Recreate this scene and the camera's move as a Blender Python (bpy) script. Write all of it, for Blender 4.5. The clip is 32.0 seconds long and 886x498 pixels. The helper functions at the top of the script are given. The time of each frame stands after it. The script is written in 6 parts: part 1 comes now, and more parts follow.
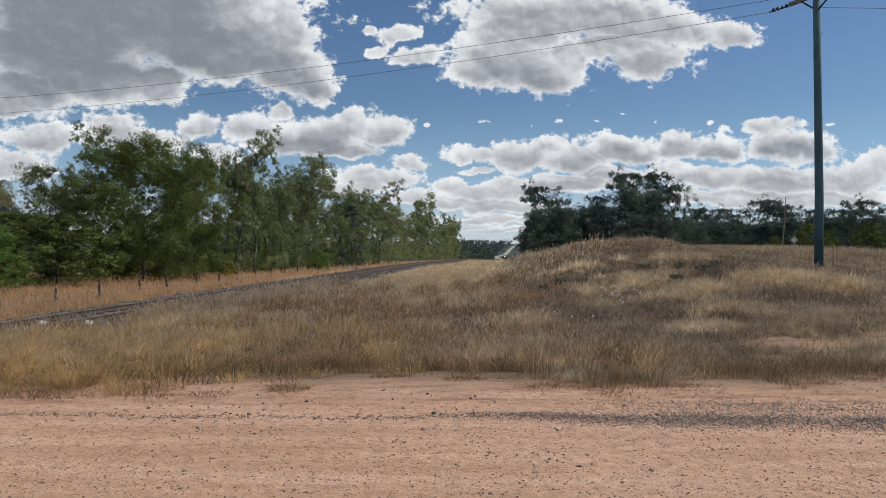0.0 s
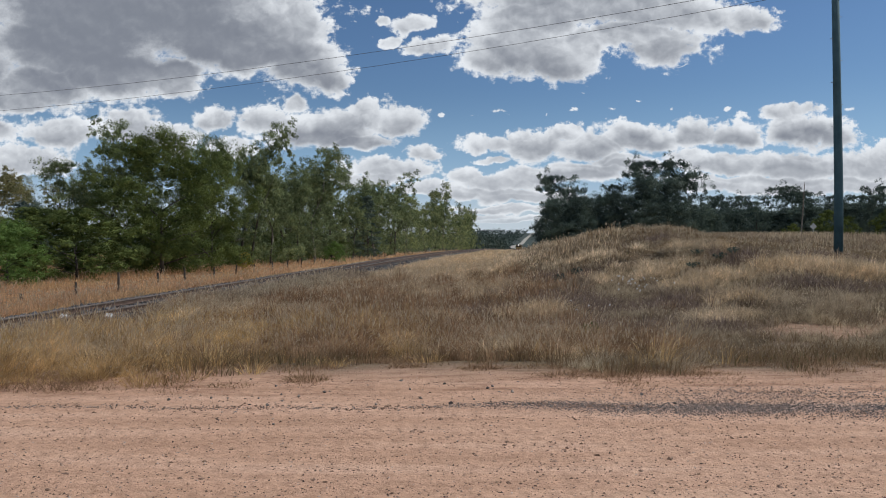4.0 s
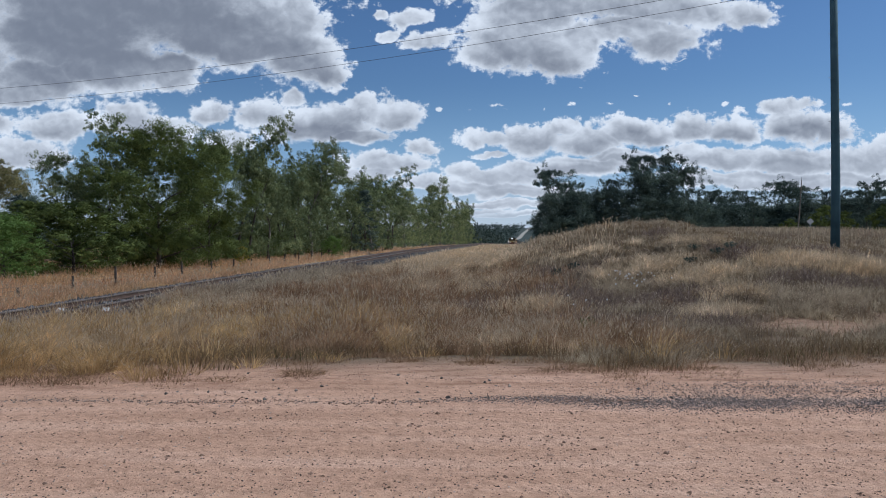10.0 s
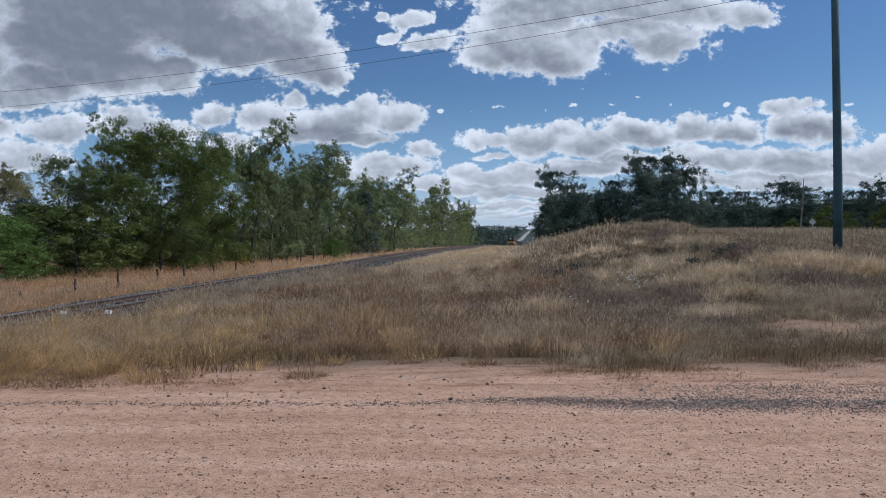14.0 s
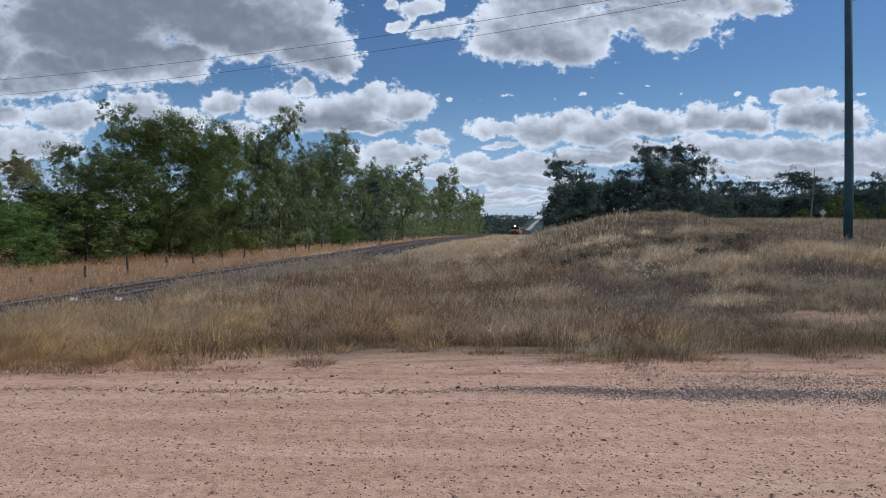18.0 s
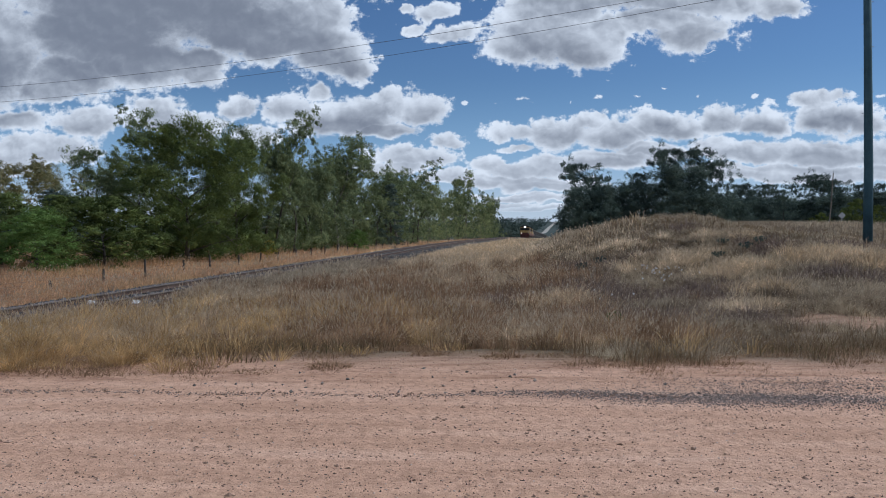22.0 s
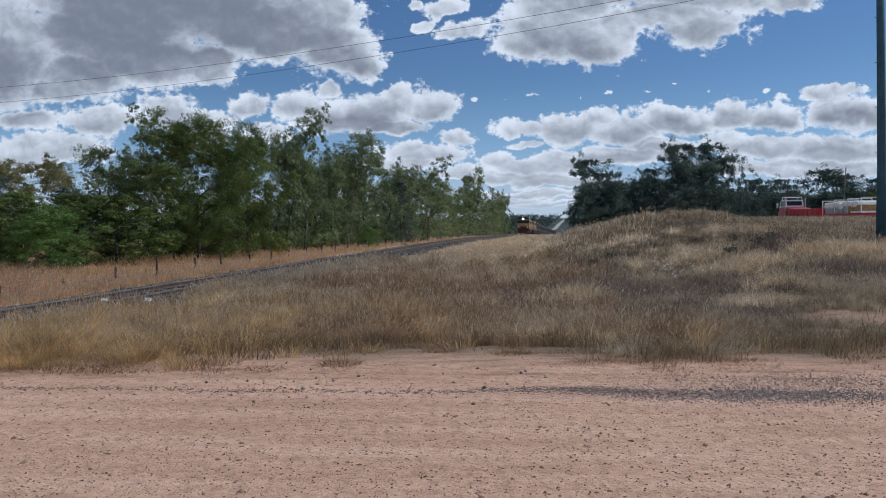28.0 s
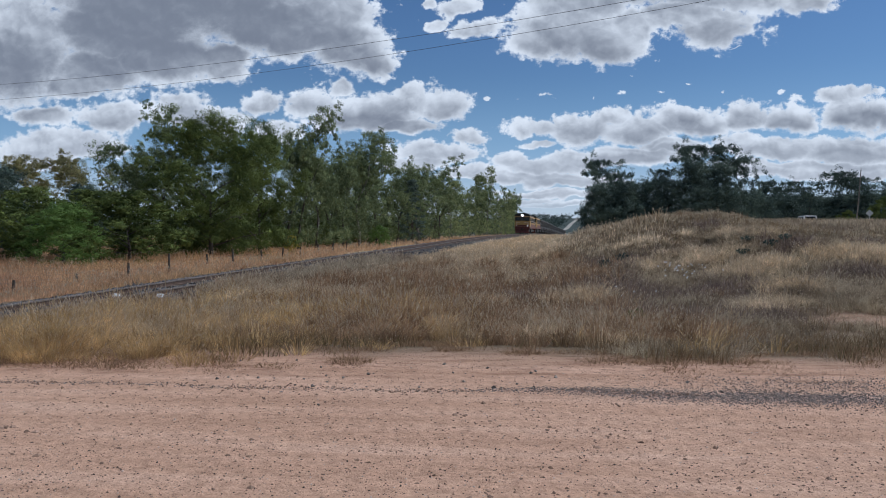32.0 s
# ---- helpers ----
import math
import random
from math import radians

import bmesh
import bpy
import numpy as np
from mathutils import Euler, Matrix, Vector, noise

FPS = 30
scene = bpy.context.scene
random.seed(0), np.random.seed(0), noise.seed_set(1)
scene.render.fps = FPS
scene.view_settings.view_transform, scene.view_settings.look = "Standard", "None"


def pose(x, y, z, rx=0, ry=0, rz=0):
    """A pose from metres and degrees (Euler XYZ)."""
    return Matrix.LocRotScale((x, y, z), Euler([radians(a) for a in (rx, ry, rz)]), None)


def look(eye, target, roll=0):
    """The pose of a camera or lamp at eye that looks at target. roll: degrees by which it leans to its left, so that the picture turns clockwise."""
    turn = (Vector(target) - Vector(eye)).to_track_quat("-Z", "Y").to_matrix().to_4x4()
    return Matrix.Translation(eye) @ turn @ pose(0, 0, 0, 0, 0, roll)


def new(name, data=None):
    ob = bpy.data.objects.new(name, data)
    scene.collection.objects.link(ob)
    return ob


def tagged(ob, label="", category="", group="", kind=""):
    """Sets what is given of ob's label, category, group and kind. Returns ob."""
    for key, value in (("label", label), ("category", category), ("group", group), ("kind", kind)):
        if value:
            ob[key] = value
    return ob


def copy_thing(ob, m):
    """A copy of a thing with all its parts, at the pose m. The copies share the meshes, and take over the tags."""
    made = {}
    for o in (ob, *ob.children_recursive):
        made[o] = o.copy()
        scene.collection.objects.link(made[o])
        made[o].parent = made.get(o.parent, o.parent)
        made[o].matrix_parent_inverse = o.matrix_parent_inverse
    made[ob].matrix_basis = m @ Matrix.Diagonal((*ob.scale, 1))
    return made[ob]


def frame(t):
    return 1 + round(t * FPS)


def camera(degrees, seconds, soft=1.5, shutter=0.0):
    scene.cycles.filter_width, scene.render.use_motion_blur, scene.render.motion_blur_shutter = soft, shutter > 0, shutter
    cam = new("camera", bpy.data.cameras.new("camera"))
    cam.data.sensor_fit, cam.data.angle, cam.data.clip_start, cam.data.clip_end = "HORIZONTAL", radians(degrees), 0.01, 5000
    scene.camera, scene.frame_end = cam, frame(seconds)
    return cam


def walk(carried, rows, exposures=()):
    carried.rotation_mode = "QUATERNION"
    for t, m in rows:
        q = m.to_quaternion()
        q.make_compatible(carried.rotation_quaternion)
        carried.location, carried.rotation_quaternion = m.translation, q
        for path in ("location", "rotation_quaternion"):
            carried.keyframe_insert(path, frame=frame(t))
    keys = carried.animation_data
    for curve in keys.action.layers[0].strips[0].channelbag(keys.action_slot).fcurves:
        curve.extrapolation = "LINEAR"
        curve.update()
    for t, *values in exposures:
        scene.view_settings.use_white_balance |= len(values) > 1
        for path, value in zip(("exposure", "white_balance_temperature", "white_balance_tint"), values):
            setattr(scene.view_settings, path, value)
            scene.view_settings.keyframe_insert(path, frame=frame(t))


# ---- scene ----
EYE = 1.65
cam = camera(59.2, 32.0, soft=1.0)
walk(cam, [
    (0, pose(0, 0, EYE, 89.681, -0.422, -0.960)),
    (0.5, pose(0, 0, EYE, 89.414, -0.158, -0.787)),
    (1, pose(0, 0, EYE, 89.359, 0.202, -0.594)),
    (1.5, pose(0, 0, EYE, 89.254, 0.253, -0.328)),
    (2, pose(0, 0, EYE, 89.093, 0.104, -0.148)),
    (2.5, pose(0, 0, EYE, 89.079, 0.065, 0.038)),
    (3, pose(0, 0, EYE, 89.152, 0.057, 0.233)),
    (3.5, pose(0, 0, EYE, 89.074, 0.117, 0.257)),
    (5.5, pose(0, 0, EYE, 88.674, 0.279, -0.020)),
    (6, pose(0, 0, EYE, 88.630, 0.426, 0.194)),
    (6.5, pose(0, 0, EYE, 88.640, 0.534, 0.369)),
    (7, pose(0, 0, EYE, 88.709, 0.592, 0.461)),
    (7.5, pose(0, 0, EYE, 88.823, 0.534, 0.433)),
    (8, pose(0, 0, EYE, 88.849, 0.350, 0.335)),
    (8.5, pose(0, 0, EYE, 88.673, 0.184, 0.251)),
    (9, pose(0, 0, EYE, 88.547, -0.000, 0.000)),
    (9.5, pose(0, 0, EYE, 88.545, 0.005, -0.059)),
    (10, pose(0, 0, EYE, 88.554, 0.062, 0.004)),
    (10.5, pose(0, 0, EYE, 88.585, -0.072, 0.020)),
    (11, pose(0, 0, EYE, 88.570, -0.071, 0.007)),
    (11.5, pose(0, 0, EYE, 88.450, -0.183, 0.034)),
    (12, pose(0, 0, EYE, 88.255, -0.193, 0.040)),
    (12.5, pose(0, 0, EYE, 88.190, -0.172, 0.075)),
    (13, pose(0, 0, EYE, 88.324, 0.004, 0.131)),
    (13.5, pose(0, 0, EYE, 88.607, 0.163, 0.154)),
    (14, pose(0, 0, EYE, 88.678, 0.260, 0.144)),
    (14.5, pose(0, 0, EYE, 88.447, 0.098, 0.180)),
    (16.5, pose(0, 0, EYE, 87.748, -0.384, 0.682)),
    (17, pose(0, 0, EYE, 87.809, -0.280, 0.743)),
    (17.5, pose(0, 0, EYE, 87.797, -0.211, 0.722)),
    (18, pose(0, 0, EYE, 87.859, -0.009, 0.750)),
    (18.5, pose(0, 0, EYE, 87.968, -0.011, 0.876)),
    (19, pose(0, 0, EYE, 88.070, -0.029, 0.988)),
    (19.5, pose(0, 0, EYE, 88.152, -0.114, 1.018)),
    (20, pose(0, 0, EYE, 88.162, -0.191, 1.114)),
    (20.5, pose(0, 0, EYE, 88.186, -0.083, 1.246)),
    (21, pose(0, 0, EYE, 88.175, 0.018, 1.405)),
    (21.5, pose(0, 0, EYE, 88.092, 0.013, 1.640)),
    (22, pose(0, 0, EYE, 88.107, 0.034, 1.875)),
    (22.5, pose(0, 0, EYE, 88.168, 0.038, 1.989)),
    (23, pose(0, 0, EYE, 88.065, -0.038, 2.140)),
    (23.5, pose(0, 0, EYE, 87.817, -0.058, 2.390)),
    (24, pose(0, 0, EYE, 87.708, 0.206, 2.524)),
    (24.5, pose(0, 0, EYE, 87.808, 0.404, 2.538)),
    (25, pose(0, 0, EYE, 87.838, 0.209, 2.578)),
    (25.5, pose(0, 0, EYE, 87.820, 0.174, 2.713)),
    (27.5, pose(0, 0, EYE, 87.852, 0.242, 2.646)),
    (28, pose(0, 0, EYE, 87.870, 0.283, 2.616)),
    (28.5, pose(0, 0, EYE, 88.060, 0.240, 2.630)),
    (29, pose(0, 0, EYE, 88.151, 0.225, 2.738)),
    (29.5, pose(0, 0, EYE, 88.111, 0.218, 2.867)),
    (30, pose(0, 0, EYE, 87.955, 0.079, 2.975)),
    (30.5, pose(0, 0, EYE, 87.882, -0.200, 3.190)),
    (31, pose(0, 0, EYE, 87.836, -0.158, 3.325)),
    (31.5, pose(0, 0, EYE, 87.701, -0.191, 3.320)),
    (32, pose(0, 0, EYE, 87.796, -0.243, 3.450)),
], exposures=[(0, -0.04, 6350, 9), (3, -0.06, 6250, 9), (6, -0.14, 5900, 9), (9, -0.17, 5600, 9), (18, -0.18, 5550, 9), (32, -0.18, 5580, 9)])

# ---------------------------------------------------------------- world and sun
SUN_AZ, SUN_EL = 75.0, 43.0      # degrees to the right of the view's main line, and up


def build_world():
    w = bpy.data.worlds.new("sky")
    scene.world = w
    w.use_nodes = True
    w.cycles.sampling_method, w.cycles.sample_map_resolution = "MANUAL", 256
    nt = w.node_tree
    nt.nodes.clear()
    N, L = nt.nodes.new, nt.links.new

    def val(s, i):
        if isinstance(s, (int, float)):
            i.default_value = s
        elif isinstance(s, tuple):
            i.default_value = s
        else:
            L(s, i)

    def m(op, a, b=0.0, c=0.0, clamp=False):
        n = N("ShaderNodeMath")
        n.operation, n.use_clamp = op, clamp
        val(a, n.inputs[0]), val(b, n.inputs[1]), val(c, n.inputs[2])
        return n.outputs[0]

    def vm(op, a, b=(0, 0, 0), c=(0, 0, 0)):
        n = N("ShaderNodeVectorMath")
        n.operation = op
        val(a, n.inputs[0]), val(b, n.inputs[1])
        if op == "MULTIPLY_ADD":
            val(c, n.inputs[2])
        return n.outputs["Value"] if op == "LENGTH" else n.outputs[0]

    def noise_tex(vec, scale, detail, rough=0.55):
        n = N("ShaderNodeTexNoise")
        n.noise_dimensions = "3D"
        L(vec, n.inputs["Vector"])
        n.inputs["Scale"].default_value, n.inputs["Detail"].default_value, n.inputs["Roughness"].default_value = scale, detail, rough
        return n

    def ramp(x, a, b):
        n = N("ShaderNodeMapRange")
        n.interpolation_type = "SMOOTHSTEP"
        val(x, n.inputs[0])
        n.inputs[1].default_value, n.inputs[2].default_value = a, b
        return n.outputs[0]

    sky = N("ShaderNodeTexSky")
    sky.sky_type = "NISHITA"
    sky.sun_disc = False
    sky.sun_elevation, sky.sun_rotation = radians(SUN_EL), radians(SUN_AZ)
    sky.air_density, sky.dust_density, sky.ozone_density = 1.0, 0.15, 1.6

    way = N("ShaderNodeTexCoord").outputs["Generated"]
    sep = N("ShaderNodeSeparateXYZ")
    L(way, sep.inputs[0])
    x, y, z = sep.outputs
    ys = m("MAXIMUM", y, 0.03)
    u, v = m("DIVIDE", x, ys), m("DIVIDE", z, ys)
    comb = N("ShaderNodeCombineXYZ")
    L(u, comb.inputs[0]), L(v, comb.inputs[1])
    p = comb.outputs[0]
    warp = noise_tex(p, 16, 3)
    pw = vm("MULTIPLY_ADD", vm("SUBTRACT", warp.outputs["Color"], (0.5, 0.5, 0.5)), (0.05, 0.035, 0.0), p)

    state = {"d": 9.0, "g": 0.0}

    def blob(bu, bv, ru, rv, g):
        """A heap of cloud: its outline, and a grey heart that lies low in it."""
        d = vm("LENGTH", vm("MULTIPLY_ADD", pw, (1 / ru, 1 / rv, 0), (-bu / ru, -bv / rv, 0)))
        state["d"] = m("MINIMUM", state["d"], d)
        low = vm("LENGTH", vm("MULTIPLY_ADD", pw, (0.9 / ru, 0.9 / rv, 0), (-0.9 * bu / ru, -0.9 * bv / rv + 0.46, 0)))
        state["g"] = m("MAXIMUM", state["g"], m("MINIMUM", m("MULTIPLY_ADD", low, -1.45 * g, 1.6 * g), 0.95 * g))

    def wisp(bu, bv, ru, rv):
        """A thin shred of cloud, half dissolved."""
        d = vm("LENGTH", vm("MULTIPLY_ADD", pw, (0.75 / ru, 0.75 / rv, 0), (-0.75 * bu / ru, -0.75 * bv / rv, 0)))
        state["d"] = m("MINIMUM", state["d"], m("ADD", d, 0.80))

    blob(-0.400, 0.295, 0.243, 0.076, 1.00)
    blob(-0.421, 0.355, 0.246, 0.080, 1.00)
    blob(-0.228, 0.252, 0.087, 0.042, 0.80)
    blob(-0.181, 0.219, 0.062, 0.038, 0.72)
    blob(-0.146, 0.203, 0.029, 0.022, 0.43)
    blob(-0.250, 0.234, 0.065, 0.028, 0.80)
    blob(-0.423, 0.208, 0.109, 0.038, 0.72)
    blob(-0.351, 0.199, 0.038, 0.025, 0.43)
    blob(-0.517, 0.192, 0.080, 0.035, 0.61)
    blob(-0.546, 0.170, 0.051, 0.020, 0.43)
    blob(-0.646, 0.224, 0.130, 0.087, 0.90)
    blob(-0.185, 0.274, 0.029, 0.043, 0.51)
    blob(-0.489, 0.133, 0.057, 0.023, 0.55)
    blob(-0.402, 0.136, 0.058, 0.029, 0.45)
    blob(-0.352, 0.126, 0.041, 0.022, 0.35)
    blob(-0.294, 0.151, 0.039, 0.016, 0.40)
    blob(-0.229, 0.148, 0.043, 0.020, 0.50)
    blob(-0.164, 0.135, 0.080, 0.028, 0.85)
    blob(-0.098, 0.156, 0.035, 0.023, 0.40)
    blob(-0.059, 0.145, 0.035, 0.022, 0.60)
    blob(-0.106, 0.120, 0.052, 0.012, 0.60)
    blob(-0.193, 0.168, 0.018, 0.010, 0.20)
    blob(-0.135, 0.145, 0.043, 0.019, 0.60)
    blob(-0.278, 0.112, 0.030, 0.018, 0.20)
    blob(-0.540, 0.095, 0.058, 0.026, 0.55)
    blob(-0.591, 0.087, 0.058, 0.029, 0.50)
    blob(-0.587, 0.132, 0.054, 0.014, 0.35)
    blob(-0.030, 0.105, 0.030, 0.012, 0.35)
    blob(-0.070, 0.084, 0.064, 0.017, 0.50)
    blob(-0.099, 0.069, 0.051, 0.010, 0.40)
    blob(-0.020, 0.058, 0.043, 0.010, 0.40)
    blob(-0.045, 0.269, 0.030, 0.012, 0.30)
    blob(-0.081, 0.275, 0.010, 0.007, 0.10)
    blob(-0.070, 0.248, 0.014, 0.008, 0.15)
    blob(-0.016, 0.238, 0.036, 0.012, 0.30)
    wisp(-0.149, 0.268, 0.016, 0.007)
    wisp(0.031, 0.155, 0.014, 0.004)
    wisp(0.070, 0.160, 0.035, 0.007)
    wisp(0.210, 0.201, 0.014, 0.010)
    wisp(-0.005, 0.149, 0.010, 0.005)
    wisp(0.157, 0.157, 0.012, 0.004)
    blob(0.091, 0.242, 0.080, 0.038, 0.60)
    blob(0.141, 0.221, 0.062, 0.030, 0.65)
    blob(0.055, 0.224, 0.043, 0.025, 0.50)
    blob(0.170, 0.242, 0.043, 0.029, 0.40)
    blob(0.112, 0.277, 0.080, 0.029, 0.50)
    blob(0.277, 0.239, 0.062, 0.028, 0.60)
    blob(0.248, 0.256, 0.051, 0.022, 0.30)
    blob(0.376, 0.275, 0.043, 0.017, 0.30)
    blob(0.183, 0.299, 0.145, 0.036, 0.60)
    wisp(0.425, 0.282, 0.022, 0.010)
    blob(0.056, 0.117, 0.040, 0.014, 0.40)
    blob(0.114, 0.114, 0.062, 0.022, 0.60)
    blob(0.150, 0.128, 0.029, 0.014, 0.30)
    blob(0.186, 0.110, 0.051, 0.020, 0.70)
    blob(0.250, 0.125, 0.058, 0.020, 0.70)
    blob(0.322, 0.133, 0.043, 0.019, 0.60)
    blob(0.372, 0.128, 0.043, 0.019, 0.70)
    blob(0.457, 0.131, 0.058, 0.023, 0.80)
    blob(0.442, 0.158, 0.036, 0.010, 0.30)
    wisp(0.385, 0.156, 0.016, 0.007)
    blob(0.500, 0.123, 0.033, 0.018, 0.50)
    blob(0.443, 0.144, 0.029, 0.014, 0.30)
    blob(0.358, 0.090, 0.080, 0.016, 0.60)
    blob(0.444, 0.088, 0.080, 0.019, 0.75)
    blob(0.530, 0.087, 0.080, 0.020, 0.60)
    blob(0.308, 0.097, 0.036, 0.016, 0.30)
    blob(0.572, 0.098, 0.043, 0.029, 0.50)
    blob(0.236, 0.091, 0.065, 0.013, 0.70)
    blob(0.028, 0.074, 0.029, 0.012, 0.30)
    blob(0.071, 0.067, 0.058, 0.016, 0.60)
    blob(0.114, 0.076, 0.051, 0.014, 0.60)
    blob(0.021, 0.052, 0.043, 0.009, 0.50)
    blob(0.093, 0.049, 0.080, 0.010, 0.65)
    blob(-0.030, 0.055, 0.036, 0.007, 0.40)
    blob(0.172, 0.078, 0.087, 0.013, 0.70)
    blob(0.057, 0.034, 0.065, 0.005, 0.50)
    blob(0.086, 0.019, 0.072, 0.004, 0.50)
    blob(0.036, 0.025, 0.051, 0.004, 0.40)
    blob(0.115, 0.031, 0.058, 0.005, 0.50)
    blob(0.395, 0.065, 0.145, 0.013, 0.60)
    blob(0.502, 0.062, 0.116, 0.014, 0.50)
    blob(0.057, 0.095, 0.022, 0.006, 0.30)
    blob(-0.480, 0.244, 0.138, 0.052, 0.90)
    blob(-0.279, 0.252, 0.109, 0.042, 0.90)
    blob(-0.351, 0.213, 0.051, 0.022, 0.55)
    blob(-0.207, 0.238, 0.058, 0.036, 0.70)
    blob(0.110, 0.236, 0.072, 0.036, 0.68)
    blob(0.282, 0.243, 0.045, 0.020, 0.60)
    blob(0.329, 0.277, 0.065, 0.025, 0.45)
    blob(0.386, 0.270, 0.042, 0.020, 0.40)
    blob(0.275, 0.284, 0.087, 0.026, 0.50)
    blob(0.218, 0.255, 0.043, 0.022, 0.45)
    blob(0.160, 0.302, 0.145, 0.029, 0.60)
    wisp(0.164, 0.159, 0.012, 0.005)
    wisp(0.216, 0.158, 0.014, 0.006)
    wisp(0.294, 0.159, 0.012, 0.005)
    wisp(0.385, 0.153, 0.019, 0.009)
    wisp(0.215, 0.199, 0.017, 0.010)
    wisp(0.362, 0.160, 0.013, 0.004)
    wisp(0.513, 0.160, 0.017, 0.006)
    wisp(0.085, 0.158, 0.014, 0.004)
    wisp(0.175, 0.180, 0.007, 0.004)
    wisp(0.546, 0.123, 0.014, 0.006)
    wisp(0.060, 0.100, 0.017, 0.006)
    wisp(0.304, 0.212, 0.019, 0.004)
    wisp(0.243, 0.170, 0.010, 0.004)
    wisp(0.125, 0.155, 0.007, 0.004)
    # the rest of the sky, overhead and behind: broken cumulus on a flat deck
    zs = m("MAXIMUM", z, 0.06)
    deck = N("ShaderNodeCombineXYZ")
    L(m("DIVIDE", x, zs), deck.inputs[0]), L(m("DIVIDE", y, zs), deck.inputs[1])
    over = noise_tex(deck.outputs[0], 0.9, 6)
    outside = m("MAXIMUM", ramp(v, 0.42, 0.7), ramp(y, 0.55, 0.3))
    d_far = m("MULTIPLY_ADD", over.outputs["Fac"], -4.0, 3.05)
    d_all = m("ADD", m("MULTIPLY", state["d"], m("SUBTRACT", 1.0, outside)), m("MULTIPLY", d_far, outside))
    g_all = m("ADD", m("MULTIPLY", state["g"], m("SUBTRACT", 1.0, outside)), m("MULTIPLY", 0.25, outside))

    squash = vm("MULTIPLY", p, (1.0, 1.2, 1.0))
    n1 = noise_tex(squash, 24, 6, 0.6)
    n2 = noise_tex(squash, 105, 4, 0.65)
    bent = vm("MULTIPLY_ADD", vm("SUBTRACT", n1.outputs["Color"], (0.5, 0.5, 0.5)), (0.03, 0.03, 0.0), squash)

    def puffs(vec):
        n = N("ShaderNodeTexVoronoi")
        n.feature = "F1"
        n.normalize = True
        L(vec, n.inputs["Vector"])
        n.inputs["Scale"].default_value, n.inputs["Detail"].default_value, n.inputs["Roughness"].default_value = 30, 3, 0.55
        return n.outputs["Distance"]

    puff, puff_up = puffs(bent), puffs(vm("ADD", bent, (0.004, 0.009, 0.0)))
    rough_edge = m("ADD", m("ADD", m("MULTIPLY_ADD", n1.outputs["Fac"], 1.3, -0.65), m("MULTIPLY_ADD", n2.outputs["Fac"], 1.1, -0.55)), m("MULTIPLY_ADD", puff, 1.3, -0.5))
    calm = m("SUBTRACT", 1.0, m("MULTIPLY", g_all, 0.75, clamp=True))
    edge = m("MULTIPLY_ADD", rough_edge, m("MULTIPLY_ADD", calm, 0.7, 0.3), m("ADD", d_all, 0.10))
    cover = ramp(edge, 1.12, 0.80)
    # the rims let the sun through, the hearts are grey; lobes are lit from above and from the sun's side
    body = ramp(m("MULTIPLY_ADD", rough_edge, 0.22, d_all), 1.04, 0.45)
    relief = m("MULTIPLY", m("SUBTRACT", puff_up, puff), 2.3)
    broad, broad_up = noise_tex(squash, 11, 3, 0.5), noise_tex(vm("ADD", squash, (0.012, 0.02, 0.0)), 11, 3, 0.5)
    swell = m("MULTIPLY", m("SUBTRACT", broad.outputs["Fac"], broad_up.outputs["Fac"]), 1.5)
    mottle = m("MULTIPLY_ADD", n1.outputs["Fac"], -0.5, 0.25)
    core = m("MULTIPLY_ADD", m("SUBTRACT", m("SUBTRACT", mottle, relief), swell), m("MULTIPLY_ADD", calm, 0.62, 0.16), m("MULTIPLY", m("MULTIPLY", g_all, body), 1.15))
    core = m("MULTIPLY_ADD", body, 0.27, core)
    grey = ramp(core, -0.2, 1.5)
    grey = m("MULTIPLY", grey, m("MULTIPLY_ADD", ramp(z, 0.02, 0.13), 0.26, 0.74))
    mix = N("ShaderNodeMix")
    mix.data_type = "RGBA"
    L(grey, mix.inputs[0])
    mix.inputs[6].default_value, mix.inputs[7].default_value = (0.97, 0.975, 0.98, 1), (0.255, 0.27, 0.31, 1)
    b_sky, b_cloud = N("ShaderNodeBackground"), N("ShaderNodeBackground")
    L(vm("MULTIPLY", sky.outputs[0], (0.80, 0.94, 1.12)), b_sky.inputs[0]), L(mix.outputs[2], b_cloud.inputs[0])
    b_sky.inputs[1].default_value, b_cloud.inputs[1].default_value = 0.065, 0.92
    b_haze, hazy = N("ShaderNodeBackground"), N("ShaderNodeMixShader")
    b_haze.inputs[0].default_value, b_haze.inputs[1].default_value = (0.47, 0.62, 0.80, 1), 0.9
    L(m("MULTIPLY", ramp(z, 0.19, -0.03), 0.9), hazy.inputs[0])
    tone = N("ShaderNodeMix")
    tone.data_type = "RGBA"
    L(ramp(z, 0.10, 0.0), tone.inputs[0])
    tone.inputs[6].default_value, tone.inputs[7].default_value = (0.41, 0.61, 0.86, 1), (0.68, 0.75, 0.82, 1)
    L(tone.outputs[2], b_haze.inputs[0])
    L(b_sky.outputs[0], hazy.inputs[1]), L(b_haze.outputs[0], hazy.inputs[2])
    both, out = N("ShaderNodeMixShader"), N("ShaderNodeOutputWorld")
    L(m("MULTIPLY", cover, ramp(z, 0.0, 0.03)), both.inputs[0])
    L(hazy.outputs[0], both.inputs[1]), L(b_cloud.outputs[0], both.inputs[2])
    L(both.outputs[0], out.inputs[0])


